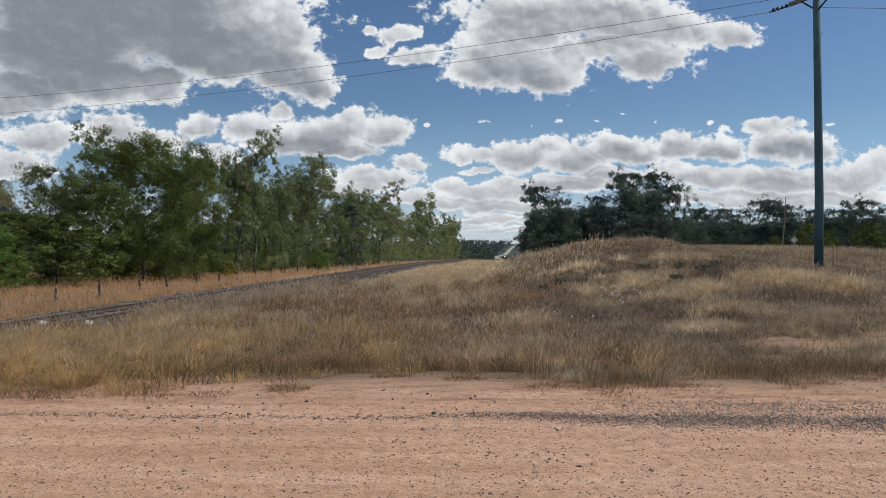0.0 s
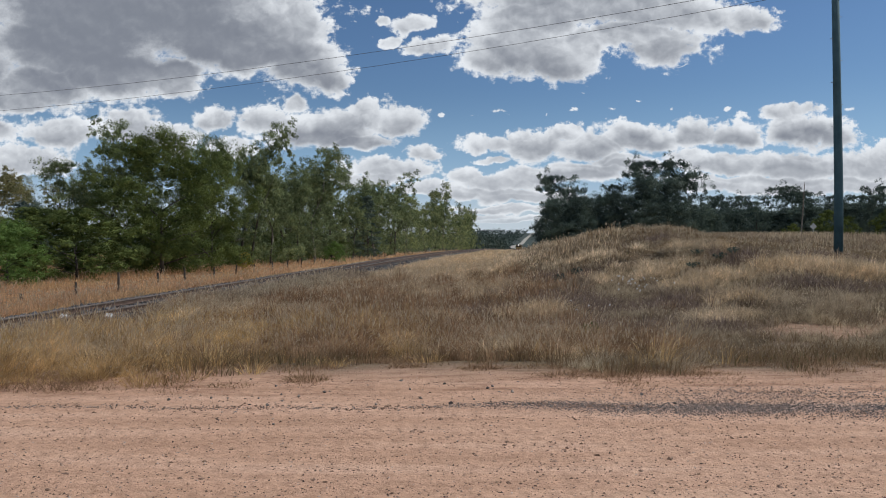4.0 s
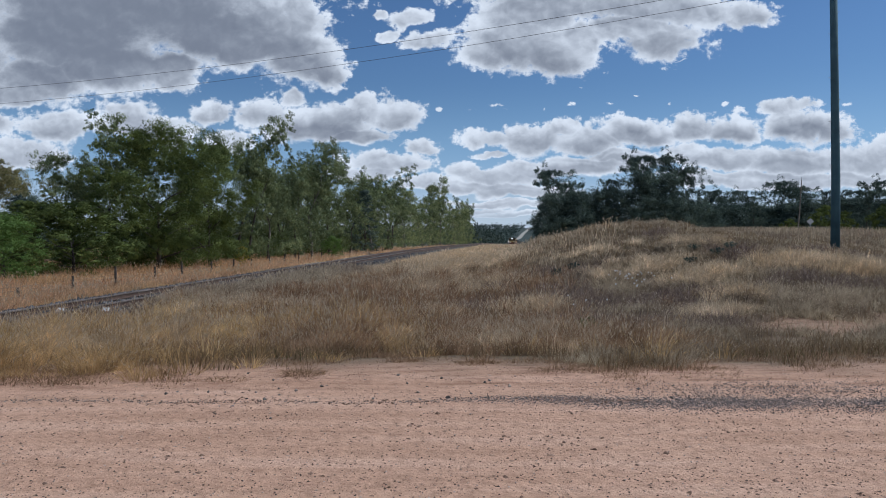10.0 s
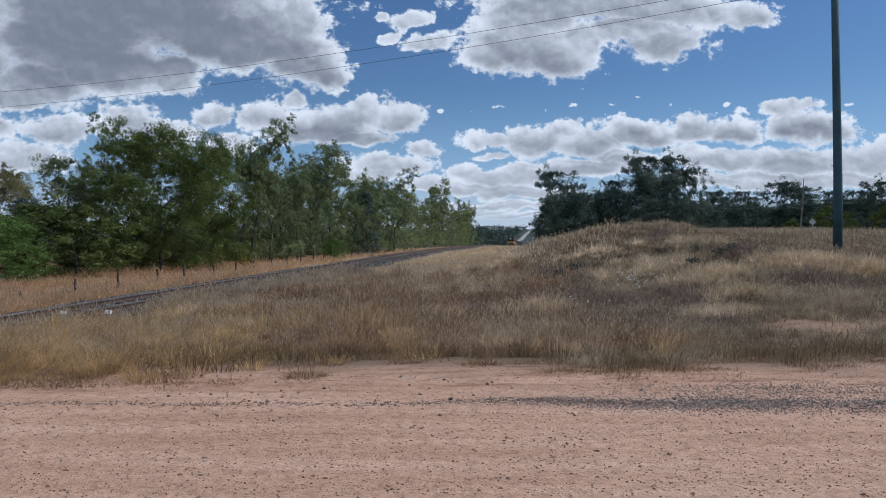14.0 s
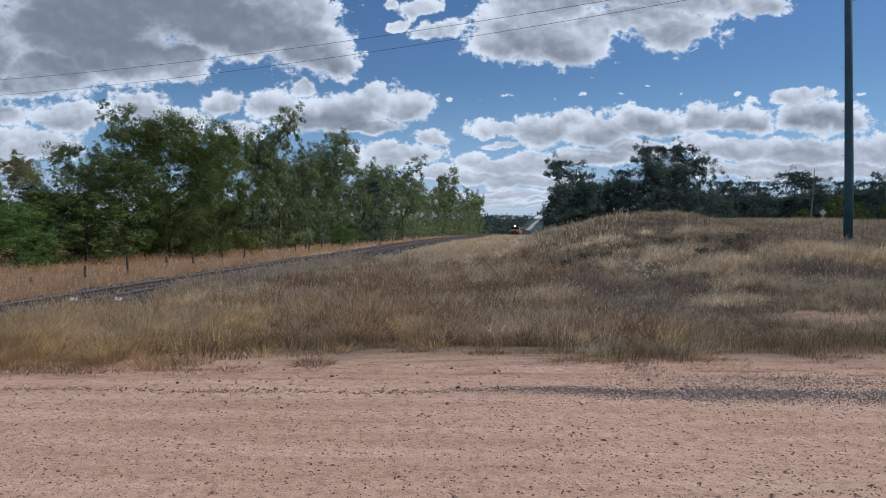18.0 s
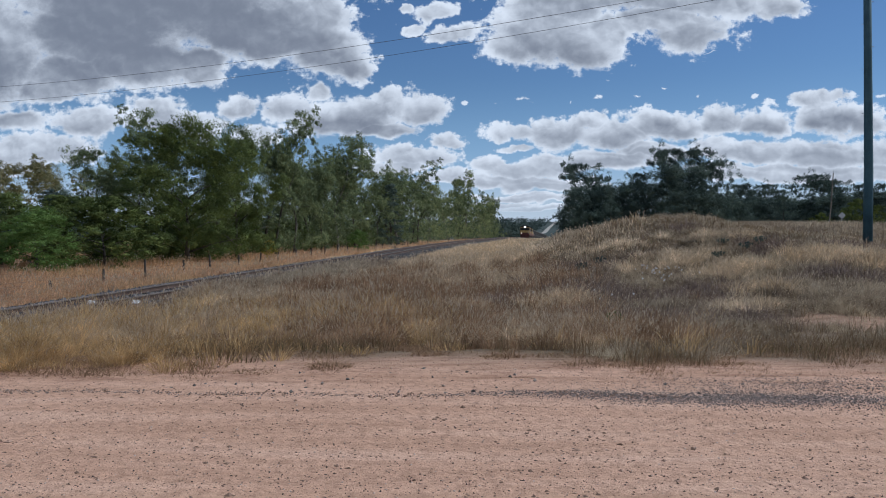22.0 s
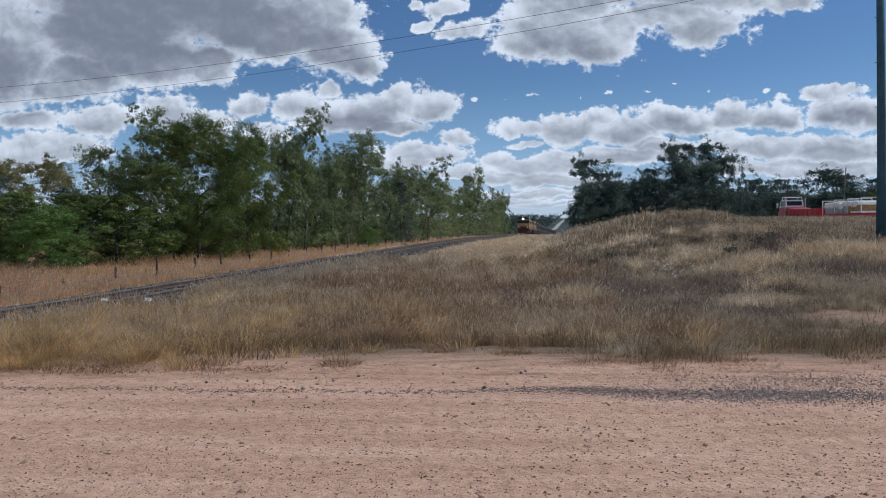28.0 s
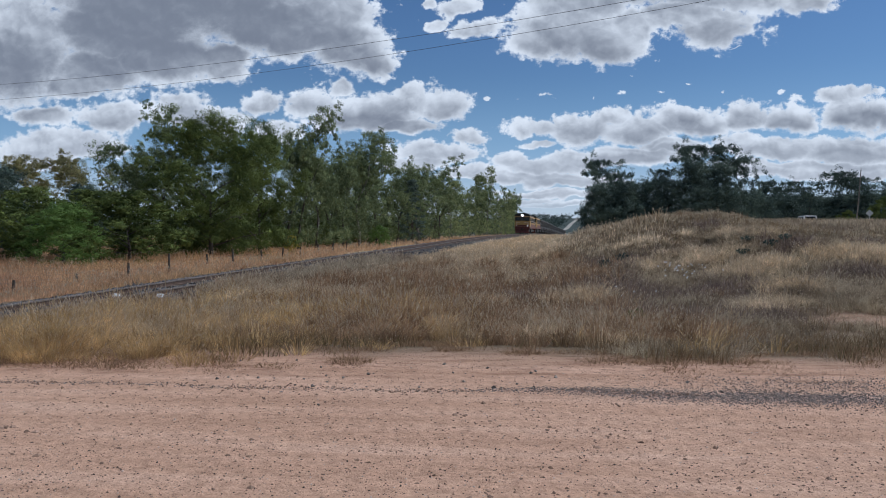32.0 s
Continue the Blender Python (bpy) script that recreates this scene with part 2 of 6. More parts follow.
build_world()
lamp = bpy.data.lights.new("sun", "SUN")
lamp.energy, lamp.angle, lamp.color = 3.7, radians(0.6), (1.0, 0.94, 0.85)
sun = new("sun", lamp)
sa, se = radians(SUN_AZ), radians(SUN_EL)
sun.matrix_world = look((math.sin(sa) * math.cos(se) * 200, math.cos(sa) * math.cos(se) * 200, math.sin(se) * 200), (0, 0, 0))


# ---------------------------------------------------------------- materials
def material(name, rough=0.8, metal=0.0):
    mt = bpy.data.materials.new(name)
    mt.use_nodes = True
    bs = mt.node_tree.nodes["Principled BSDF"]
    bs.inputs["Roughness"].default_value, bs.inputs["Metallic"].default_value = rough, metal
    bs.inputs["Specular IOR Level"].default_value = 0.3
    return mt, mt.node_tree, bs


def ramp_node(nt, stops):
    r = nt.nodes.new("ShaderNodeValToRGB")
    while len(r.color_ramp.elements) < len(stops):
        r.color_ramp.elements.new(0.5)
    for e, (at, c) in zip(r.color_ramp.elements, stops):
        e.position, e.color = at, (*c, 1)
    return r


def noise_node(nt, scale, detail=4, source="Position", rough=0.55):
    n = nt.nodes.new("ShaderNodeTexNoise")
    n.inputs["Scale"].default_value, n.inputs["Detail"].default_value, n.inputs["Roughness"].default_value = scale, detail, rough
    if source == "Position":
        nt.links.new(nt.nodes.new("ShaderNodeNewGeometry").outputs["Position"], n.inputs["Vector"])
    else:
        nt.links.new(nt.nodes.new("ShaderNodeTexCoord").outputs["Object"], n.inputs["Vector"])
    return n


def mixed(nt, fac, a, b, mode="MIX"):
    n = nt.nodes.new("ShaderNodeMix")
    n.data_type, n.blend_type = "RGBA", mode
    for s, i in ((fac, 0), (a, 6), (b, 7)):
        if isinstance(s, (int, float)):
            n.inputs[i].default_value = s
        elif isinstance(s, tuple):
            n.inputs[i].default_value = (*s, 1)
        else:
            nt.links.new(s, n.inputs[i])
    return n.outputs[2]


def bump(nt, bs, height, strength=0.4, dist=0.02):
    b = nt.nodes.new("ShaderNodeBump")
    b.inputs["Strength"].default_value, b.inputs["Distance"].default_value = strength, dist
    nt.links.new(height, b.inputs["Height"])
    nt.links.new(b.outputs[0], bs.inputs["Normal"])


def speckled(name, stops, scale=6.0, fine=60.0, rough=0.85, metal=0.0, bumps=0.3, source="Object", dist=0.01):
    """Painted, stony or wooden surface: a broad and a fine variation of colour, and relief."""
    mt, nt, bs = material(name, rough, metal)
    a, b = noise_node(nt, scale, 4, source), noise_node(nt, fine, 3, source)
    ad = nt.nodes.new("ShaderNodeMath")
    ad.operation = "MULTIPLY_ADD"
    nt.links.new(b.outputs["Fac"], ad.inputs[0])
    ad.inputs[1].default_value = 0.45
    ml = nt.nodes.new("ShaderNodeMath")
    ml.operation = "MULTIPLY_ADD"
    nt.links.new(a.outputs["Fac"], ml.inputs[0])
    ml.inputs[1].default_value, ml.inputs[2].default_value = 1.3, -0.4
    nt.links.new(ml.outputs[0], ad.inputs[2])
    r = ramp_node(nt, stops)
    nt.links.new(ad.outputs[0], r.inputs[0])
    nt.links.new(r.outputs[0], bs.inputs["Base Color"])
    if bumps:
        bump(nt, bs, b.outputs["Fac"], bumps, dist)
    return mt


def by_piece(name, stops, rough=0.9, broad=0.0, glow=0.25, patch=None, clumps=0.0):
    """Leaves, blades and stones: every piece takes its own shade, and patches of the ground take another."""
    mt, nt, bs = material(name, rough)
    bs.inputs["Specular IOR Level"].default_value = 0.12
    g = nt.nodes.new("ShaderNodeNewGeometry")
    r = ramp_node(nt, stops)
    nt.links.new(g.outputs["Random Per Island"], r.inputs[0])
    col = r.outputs[0]
    if patch:
        n = noise_node(nt, broad, 3)
        rr = ramp_node(nt, [(0.42, (0, 0, 0)), (0.62, (1, 1, 1))])
        nt.links.new(n.outputs["Fac"], rr.inputs[0])
        col = mixed(nt, rr.outputs[0], col, mixed(nt, 0.75, col, patch))
        n = noise_node(nt, 1.5, 3)
        rr = ramp_node(nt, [(0.33, (0.52, 0.49, 0.47)), (0.66, (1.24, 1.22, 1.19))])
        nt.links.new(n.outputs["Fac"], rr.inputs[0])
        col = mixed(nt, 1.0, col, rr.outputs[0], "MULTIPLY")
        n = noise_node(nt, 6.0, 2)
        rr = ramp_node(nt, [(0.35, (0.66, 0.64, 0.62)), (0.65, (1.26, 1.25, 1.24))])
        nt.links.new(n.outputs["Fac"], rr.inputs[0])
        col = mixed(nt, 1.0, col, rr.outputs[0], "MULTIPLY")
    # lit and shaded lobes of foliage, put into the colour by noise
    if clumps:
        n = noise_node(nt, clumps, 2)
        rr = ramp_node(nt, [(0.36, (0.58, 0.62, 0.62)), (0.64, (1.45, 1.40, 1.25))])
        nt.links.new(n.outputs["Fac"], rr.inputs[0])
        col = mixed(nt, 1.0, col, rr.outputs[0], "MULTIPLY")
    nt.links.new(col, bs.inputs["Base Color"])
    if glow:
        tr = nt.nodes.new("ShaderNodeBsdfTranslucent")
        nt.links.new(col, tr.inputs[0])
        ms = nt.nodes.new("ShaderNodeMixShader")
        ms.inputs[0].default_value = glow
        out = nt.nodes["Material Output"]
        nt.links.new(bs.outputs[0], ms.inputs[1]), nt.links.new(tr.outputs[0], ms.inputs[2])
        nt.links.new(ms.outputs[0], out.inputs[0])
    return mt


def plain(name, col, rough=0.6, metal=0.0):
    c = Vector(col)
    return speckled(name, [(0.2, tuple(c * 0.72)), (0.8, tuple(c * 1.12))], 2.5, 30, rough, metal, 0.1)


def lamp_glow(name, col, strength):
    mt, nt, bs = material(name, 0.3)
    bs.inputs["Base Color"].default_value = (*col, 1)
    bs.inputs["Emission Color"].default_value = (*col, 1)
    bs.inputs["Emission Strength"].default_value = strength
    return mt


def ground_material():
    mt, nt, bs = material("ground", 0.95)
    L = nt.links.new
    pos = nt.nodes.new("ShaderNodeNewGeometry").outputs["Position"]
    sep = nt.nodes.new("ShaderNodeSeparateXYZ")
    L(pos, sep.inputs[0])
    # dirt of the road
    a, b, c = noise_node(nt, 0.55, 5), noise_node(nt, 9, 4), noise_node(nt, 70, 3)
    stretch = nt.nodes.new("ShaderNodeVectorMath")
    stretch.operation = "MULTIPLY"
    L(pos, stretch.inputs[0])
    stretch.inputs[1].default_value = (0.25, 2.2, 1)
    tracks = nt.nodes.new("ShaderNodeTexNoise")
    tracks.inputs["Scale"].default_value, tracks.inputs["Detail"].default_value = 1.3, 5
    L(stretch.outputs[0], tracks.inputs["Vector"])
    r1 = ramp_node(nt, [(0.3, (0.46, 0.278, 0.182)), (0.5, (0.53, 0.330, 0.222)), (0.72, (0.59, 0.385, 0.272))])
    L(tracks.outputs["Fac"], r1.inputs[0])
    r2 = ramp_node(nt, [(0.3, (0.70, 0.67, 0.65)), (0.55, (1, 1, 1)), (0.8, (1.1, 1.07, 1.05))])
    L(b.outputs["Fac"], r2.inputs[0])
    dirt = mixed(nt, 0.8, r1.outputs[0], r2.outputs[0], "MULTIPLY")
    r3 = ramp_node(nt, [(0.32, (0.5, 0.46, 0.45)), (0.46, (1, 1, 1)), (1, (1, 1, 1))])
    L(c.outputs["Fac"], r3.inputs[0])
    dirt = mixed(nt, 0.4, dirt, r3.outputs[0], "MULTIPLY")
    crumbs = noise_node(nt, 26, 5, rough=0.7)
    r6 = ramp_node(nt, [(0.36, (0.58, 0.53, 0.51)), (0.47, (1, 1, 1)), (0.62, (1.0, 1.0, 1.0)), (0.7, (1.2, 1.17, 1.14))])
    L(crumbs.outputs["Fac"], r6.inputs[0])
    dirt = mixed(nt, 0.42, dirt, r6.outputs[0], "MULTIPLY")
    # darker brown streaks on the strip beside the road
    smear = nt.nodes.new("ShaderNodeVectorMath")
    smear.operation = "MULTIPLY"
    L(pos, smear.inputs[0])
    smear.inputs[1].default_value = (0.9, 3.2, 1)
    streaks = nt.nodes.new("ShaderNodeTexNoise")
    streaks.inputs["Scale"].default_value, streaks.inputs["Detail"].default_value, streaks.inputs["Roughness"].default_value = 1.5, 5, 0.6
    L(smear.outputs[0], streaks.inputs["Vector"])
    r7 = ramp_node(nt, [(0.36, (0.66, 0.60, 0.57)), (0.50, (0.95, 0.94, 0.93)), (0.66, (1.06, 1.06, 1.06))])
    L(streaks.outputs["Fac"], r7.inputs[0])
    strip = nt.nodes.new("ShaderNodeMapRange")
    strip.interpolation_type = "SMOOTHSTEP"
    L(sep.outputs[1], strip.inputs[0])
    strip.inputs[1].default_value, strip.inputs[2].default_value = 7.5, 8.3
    dirt = mixed(nt, strip.outputs[0], dirt, mixed(nt, 1.0, dirt, r7.outputs[0], "MULTIPLY"))
    # dry soil and litter among the grass, darkened for the shade between tufts
    r4 = ramp_node(nt, [(0.3, (0.075, 0.055, 0.034)), (0.55, (0.15, 0.108, 0.066)), (0.75, (0.25, 0.182, 0.115))])
    L(b.outputs["Fac"], r4.inputs[0])
    soil = r4.outputs[0]
    # far paddock, pale straw
    r5 = ramp_node(nt, [(0.35, (0.36, 0.265, 0.155)), (0.65, (0.52, 0.41, 0.26))])
    L(a.outputs["Fac"], r5.inputs[0])

    def step(s, lo, hi):
        n = nt.nodes.new("ShaderNodeMapRange")
        n.interpolation_type = "SMOOTHSTEP"
        L(s, n.inputs[0])
        n.inputs[1].default_value, n.inputs[2].default_value = lo, hi
        return n.outputs[0]

    wob = nt.nodes.new("ShaderNodeMath")
    wob.operation = "MULTIPLY_ADD"
    L(a.outputs["Fac"], wob.inputs[0])
    wob.inputs[1].default_value = 2.6
    L(sep.outputs[1], wob.inputs[2])
    wob2 = nt.nodes.new("ShaderNodeMath")
    wob2.operation = "MULTIPLY_ADD"
    L(b.outputs["Fac"], wob2.inputs[0])
    wob2.inputs[1].default_value = 1.0
    L(wob.outputs[0], wob2.inputs[2])
    col = mixed(nt, step(wob2.outputs[0], 10.3, 12.2), dirt, soil)
    # grey gravel dust along the windrow
    away = nt.nodes.new("ShaderNodeMath")
    away.operation = "SUBTRACT"
    L(sep.outputs[1], away.inputs[0])
    away.inputs[1].default_value = 7.35
    gap = nt.nodes.new("ShaderNodeMath")
    gap.operation = "ABSOLUTE"
    L(away.outputs[0], gap.inputs[0])
    gap2 = nt.nodes.new("ShaderNodeMath")
    gap2.operation = "MULTIPLY_ADD"
    L(b.outputs["Fac"], gap2.inputs[0])
    gap2.inputs[1].default_value = 0.55
    L(gap.outputs[0], gap2.inputs[2])
    both = nt.nodes.new("ShaderNodeMath")
    both.operation = "MULTIPLY"
    L(step(gap2.outputs[0], 0.6, 0.2), both.inputs[0])
    L(step(sep.outputs[0], -0.5, 3.5), both.inputs[1])
    col = mixed(nt, both.outputs[0], col, mixed(nt, 0.6, col, (0.24, 0.20, 0.18)))
    # bare patch beside the mound
    dv = nt.nodes.new("ShaderNodeVectorMath")
    dv.operation = "MULTIPLY_ADD"
    L(pos, dv.inputs[0])
    dv.inputs[1].default_value, dv.inputs[2].default_value = (1 / 3.0, 1 / 1.6, 0), (-8.2 / 3.0, -14.9 / 1.6, 0)
    ln = nt.nodes.new("ShaderNodeVectorMath")
    ln.operation = "LENGTH"
    L(dv.outputs[0], ln.inputs[0])
    wob3 = nt.nodes.new("ShaderNodeMath")
    wob3.operation = "MULTIPLY_ADD"
    L(b.outputs["Fac"], wob3.inputs[0])
    wob3.inputs[1].default_value = 0.8
    L(ln.outputs["Value"], wob3.inputs[2])
    col = mixed(nt, step(wob3.outputs[0], 1.7, 0.9), col, mixed(nt, 0.5, dirt, soil))
    col = mixed(nt, step(sep.outputs[1], 32, 50), col, r5.outputs[0])
    # forest floor far away; the blue of haze is put into its dark colour
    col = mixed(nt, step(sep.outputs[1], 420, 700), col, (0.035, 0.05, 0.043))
    L(col, bs.inputs["Base Color"])
    ad = nt.nodes.new("ShaderNodeMath")
    ad.operation = "MULTIPLY_ADD"
    L(c.outputs["Fac"], ad.inputs[0])
    ad.inputs[1].default_value = 0.35
    L(crumbs.outputs["Fac"], ad.inputs[2])
    lumps = noise_node(nt, 14, 3)
    ad2 = nt.nodes.new("ShaderNodeMath")
    ad2.operation = "MULTIPLY_ADD"
    L(lumps.outputs["Fac"], ad2.inputs[0])
    ad2.inputs[1].default_value = 0.9
    L(ad.outputs[0], ad2.inputs[2])
    bump(nt, bs, ad2.outputs[0], 0.6, 0.04)
    return mt


M_GROUND = ground_material()
M_STRAW = by_piece("straw_grass", [(0.0, (0.412, 0.270, 0.119)), (0.35, (0.595, 0.416, 0.189)), (0.7, (0.719, 0.536, 0.276)), (1.0, (0.822, 0.666, 0.400))], 0.9, 0.35, 0.5, (0.483, 0.332, 0.168))
M_RUST = by_piece("russet_grass", [(0.0, (0.250, 0.161, 0.100)), (0.4, (0.359, 0.240, 0.149)), (0.75, (0.446, 0.313, 0.203)), (1.0, (0.516, 0.397, 0.275))], 0.9, 0.4, 0.5, (0.257, 0.157, 0.088))
M_PALE = by_piece("pale_grass", [(0.0, (0.613, 0.485, 0.325)), (0.4, (0.731, 0.600, 0.421)), (1.0, (0.861, 0.738, 0.566))], 0.9, 0.3, 0.5, (0.660, 0.496, 0.300))
M_DUN = by_piece("dun_grass", [(0.0, (0.307, 0.255, 0.179)), (0.4, (0.415, 0.352, 0.250)), (0.8, (0.514, 0.449, 0.330)), (1.0, (0.595, 0.527, 0.406))], 0.9, 0.4, 0.45, (0.253, 0.195, 0.155))
M_PINK = by_piece("reddish_grass", [(0.0, (0.421, 0.217, 0.117)), (0.5, (0.639, 0.389, 0.236)), (1.0, (0.750, 0.536, 0.370))], 0.9, 0.25, 0.5, (0.658, 0.450, 0.236))
M_MOUND = by_piece("mound_grass", [(0.0, (0.338, 0.276, 0.190)), (0.5, (0.444, 0.376, 0.266)), (1.0, (0.541, 0.469, 0.353))], 0.9, 0.45, 0.5, (0.266, 0.211, 0.155))
M_GREENISH = by_piece("green_stalks", [(0.0, (0.07, 0.065, 0.03)), (0.6, (0.15, 0.13, 0.06)), (1.0, (0.24, 0.2, 0.1))], 0.8, 0.5, 0.3)
# low grass, its colour darkened to deepen the shade at the tufts' feet
M_UNDER = by_piece("old_grass", [(0.0, (0.122, 0.083, 0.047)), (0.5, (0.216, 0.148, 0.083)), (1.0, (0.324, 0.234, 0.140))], 0.9, 0.5, 0.35)
M_LITTER = by_piece("grass_litter", [(0.0, (0.16, 0.095, 0.055)), (0.5, (0.27, 0.17, 0.10)), (1.0, (0.40, 0.28, 0.17))], 0.9, 0.5, 0.3)
M_SEED = by_piece("seed_heads", [(0.0, (0.36, 0.28, 0.18)), (1.0, (0.60, 0.50, 0.37))], 0.85, 0, 0.45)
M_WEED = by_piece("dry_weed", [(0.0, (0.095, 0.067, 0.056)), (0.5, (0.190, 0.140, 0.114)), (1.0, (0.381, 0.297, 0.246))], 0.9, 0, 0.25)
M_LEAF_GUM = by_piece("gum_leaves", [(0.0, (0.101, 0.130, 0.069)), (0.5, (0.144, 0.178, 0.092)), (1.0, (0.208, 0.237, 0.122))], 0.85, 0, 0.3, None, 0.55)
# gum leaves again, brightened in colour for the sunlit far end of the line
M_LEAF_SUNLIT = by_piece("sunlit_leaves", [(0.0, (0.131, 0.164, 0.084)), (0.5, (0.188, 0.224, 0.112)), (1.0, (0.272, 0.299, 0.149))], 0.85, 0, 0.3, None, 0.55)
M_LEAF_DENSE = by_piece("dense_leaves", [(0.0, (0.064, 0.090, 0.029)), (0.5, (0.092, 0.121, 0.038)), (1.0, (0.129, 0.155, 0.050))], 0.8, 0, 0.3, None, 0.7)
# dark leaves; backlit shade and haze blue of the gum clumps put into the colour
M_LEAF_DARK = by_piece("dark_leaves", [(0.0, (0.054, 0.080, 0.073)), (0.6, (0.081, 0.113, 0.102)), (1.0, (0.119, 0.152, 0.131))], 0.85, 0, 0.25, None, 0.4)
# leaves of the distant woods, with the blue of haze in their colour
M_LEAF_HAZED = by_piece("hazed_leaves", [(0.0, (0.03, 0.05, 0.045)), (0.6, (0.055, 0.08, 0.07)), (1.0, (0.09, 0.115, 0.095))], 0.7, 0, 0.1)
M_LEAF_PALE = by_piece("pale_leaves", [(0.0, (0.092, 0.092, 0.041)), (0.5, (0.202, 0.193, 0.083)), (1.0, (0.313, 0.276, 0.138))], 0.6, 0, 0.4)
M_LEAF_BUSH = by_piece("bush_leaves", [(0.0, (0.073, 0.125, 0.031)), (0.5, (0.114, 0.187, 0.047)), (1.0, (0.166, 0.244, 0.068))], 0.6, 0, 0.45)
M_LEAF_YELLOW = by_piece("yellow_leaves", [(0.0, (0.2, 0.16, 0.02)), (1.0, (0.42, 0.33, 0.05))], 0.6, 0, 0.3)
M_BARK = speckled("bark", [(0.2, (0.03, 0.026, 0.023)), (0.6, (0.07, 0.06, 0.052)), (0.9, (0.13, 0.115, 0.10))], 2.5, 25, 0.95, 0, 0.6)
M_BARK_PALE = speckled("pale_bark", [(0.2, (0.09, 0.08, 0.07)), (0.7, (0.21, 0.19, 0.165))], 2.5, 25, 0.9, 0, 0.4)
M_STONE = by_piece("ballast_stone", [(0.0, (0.035, 0.035, 0.038)), (0.5, (0.1, 0.1, 0.105)), (1.0, (0.2, 0.19, 0.18))], 0.9, 0, 0)
M_PEBBLE = by_piece("road_pebbles", [(0.0, (0.07, 0.05, 0.045)), (0.5, (0.2, 0.135, 0.105)), (0.85, (0.34, 0.24, 0.18)), (1.0, (0.5, 0.42, 0.36))], 0.95, 0, 0)
M_CLOD = by_piece("dirt_clods", [(0.0, (0.165, 0.105, 0.077)), (0.5, (0.286, 0.187, 0.138)), (1.0, (0.440, 0.297, 0.220))], 0.95, 0, 0)
M_GRAVEL = by_piece("blue_gravel", [(0.0, (0.081, 0.071, 0.069)), (0.6, (0.196, 0.173, 0.161)), (1.0, (0.344, 0.287, 0.252))], 0.95, 0, 0)
M_SLEEPER = speckled("sleeper_timber", [(0.2, (0.06, 0.047, 0.04)), (0.8, (0.17, 0.14, 0.115))], 3, 40, 0.95, 0, 0.5)
M_RAIL = speckled("rusty_rail", [(0.2, (0.055, 0.036, 0.028)), (0.8, (0.12, 0.08, 0.062))], 3, 50, 0.85, 0.1, 0.2)
M_RAILTOP = speckled("worn_steel", [(0.2, (0.11, 0.088, 0.076)), (0.8, (0.22, 0.185, 0.165))], 2, 30, 0.7, 0.35, 0.05)
M_POLE = speckled("treated_pole", [(0.2, (0.040, 0.080, 0.100)), (0.7, (0.070, 0.135, 0.160)), (0.95, (0.12, 0.185, 0.205))], 1.6, 30, 0.9, 0, 0.5)
M_GREYWOOD = speckled("grey_timber", [(0.2, (0.035, 0.028, 0.024)), (0.8, (0.105, 0.088, 0.075))], 4, 40, 0.95, 0, 0.5)
M_ARM = speckled("arm_timber", [(0.2, (0.10, 0.10, 0.105)), (0.8, (0.22, 0.215, 0.21))], 4, 40, 0.95, 0, 0.4)
M_WIRE = plain("wire", (0.09, 0.09, 0.095), 0.5, 0.6)
M_GALV = plain("galvanised", (0.42, 0.43, 0.44), 0.45, 0.6)
M_YELLOW = plain("ochre_paint", (0.33, 0.215, 0.075), 0.6)
M_MAROON = plain("maroon_paint", (0.10, 0.03, 0.024), 0.55)
M_BLACK = plain("dark_iron", (0.028, 0.027, 0.027), 0.7, 0.2)
M_GLASS = plain("dark_glass", (0.015, 0.018, 0.02), 0.12)
M_WAGON = plain("wagon_grey", (0.045, 0.048, 0.052), 0.75, 0.1)
M_WAGON_LIGHT = plain("wagon_edge", (0.15, 0.15, 0.15), 0.7)
M_RED = plain("truck_red", (0.42, 0.028, 0.035), 0.35)
M_WHITE = plain("white_paint", (0.78, 0.78, 0.77), 0.45)
M_TARP = plain("grey_tarpaulin", (0.36, 0.35, 0.36), 0.6)
M_BALE = speckled("baled_straw", [(0.2, (0.22, 0.12, 0.05)), (0.8, (0.4, 0.24, 0.1))], 3, 25, 0.95, 0, 0.5)
M_RUBBER = plain("tyre_rubber", (0.02, 0.02, 0.02), 0.85)
M_ASPHALT = speckled("asphalt", [(0.2, (0.04, 0.04, 0.04)), (0.8, (0.07, 0.07, 0.068))], 3, 40, 0.9, 0, 0.3)
M_FAR_ROAD = speckled("pale_road", [(0.2, (0.26, 0.24, 0.21)), (0.8, (0.40, 0.37, 0.32))], 0.1, 2, 0.9, 0, 0)
M_LAMP = lamp_glow("headlight_glow", (1.0, 0.96, 0.9), 25)
M_DIM_LAMP = lamp_glow("dim_lamp_glow", (1.0, 0.93, 0.82), 4)


# ---------------------------------------------------------------- mesh helpers
def mesh_arrays(name, verts, faces, mats=(), index=None, smooth=False):
    """A mesh from arrays; faces: an array of triangles or of quads."""
    verts, faces = np.asarray(verts, np.float32), np.asarray(faces, np.int32)
    k = faces.shape[1]
    me = bpy.data.meshes.new(name)
    me.vertices.add(len(verts))
    me.vertices.foreach_set("co", verts.ravel())
    me.loops.add(faces.size)
    me.loops.foreach_set("vertex_index", faces.ravel())
    me.polygons.add(len(faces))
    me.polygons.foreach_set("loop_start", np.arange(len(faces), dtype=np.int32) * k)
    if index is not None:
        me.polygons.foreach_set("material_index", np.asarray(index, np.int32))
    me.polygons.foreach_set("use_smooth", np.full(len(faces), smooth))
    for mt in mats:
        me.materials.append(mt)
    me.update(calc_edges=True)
    return me


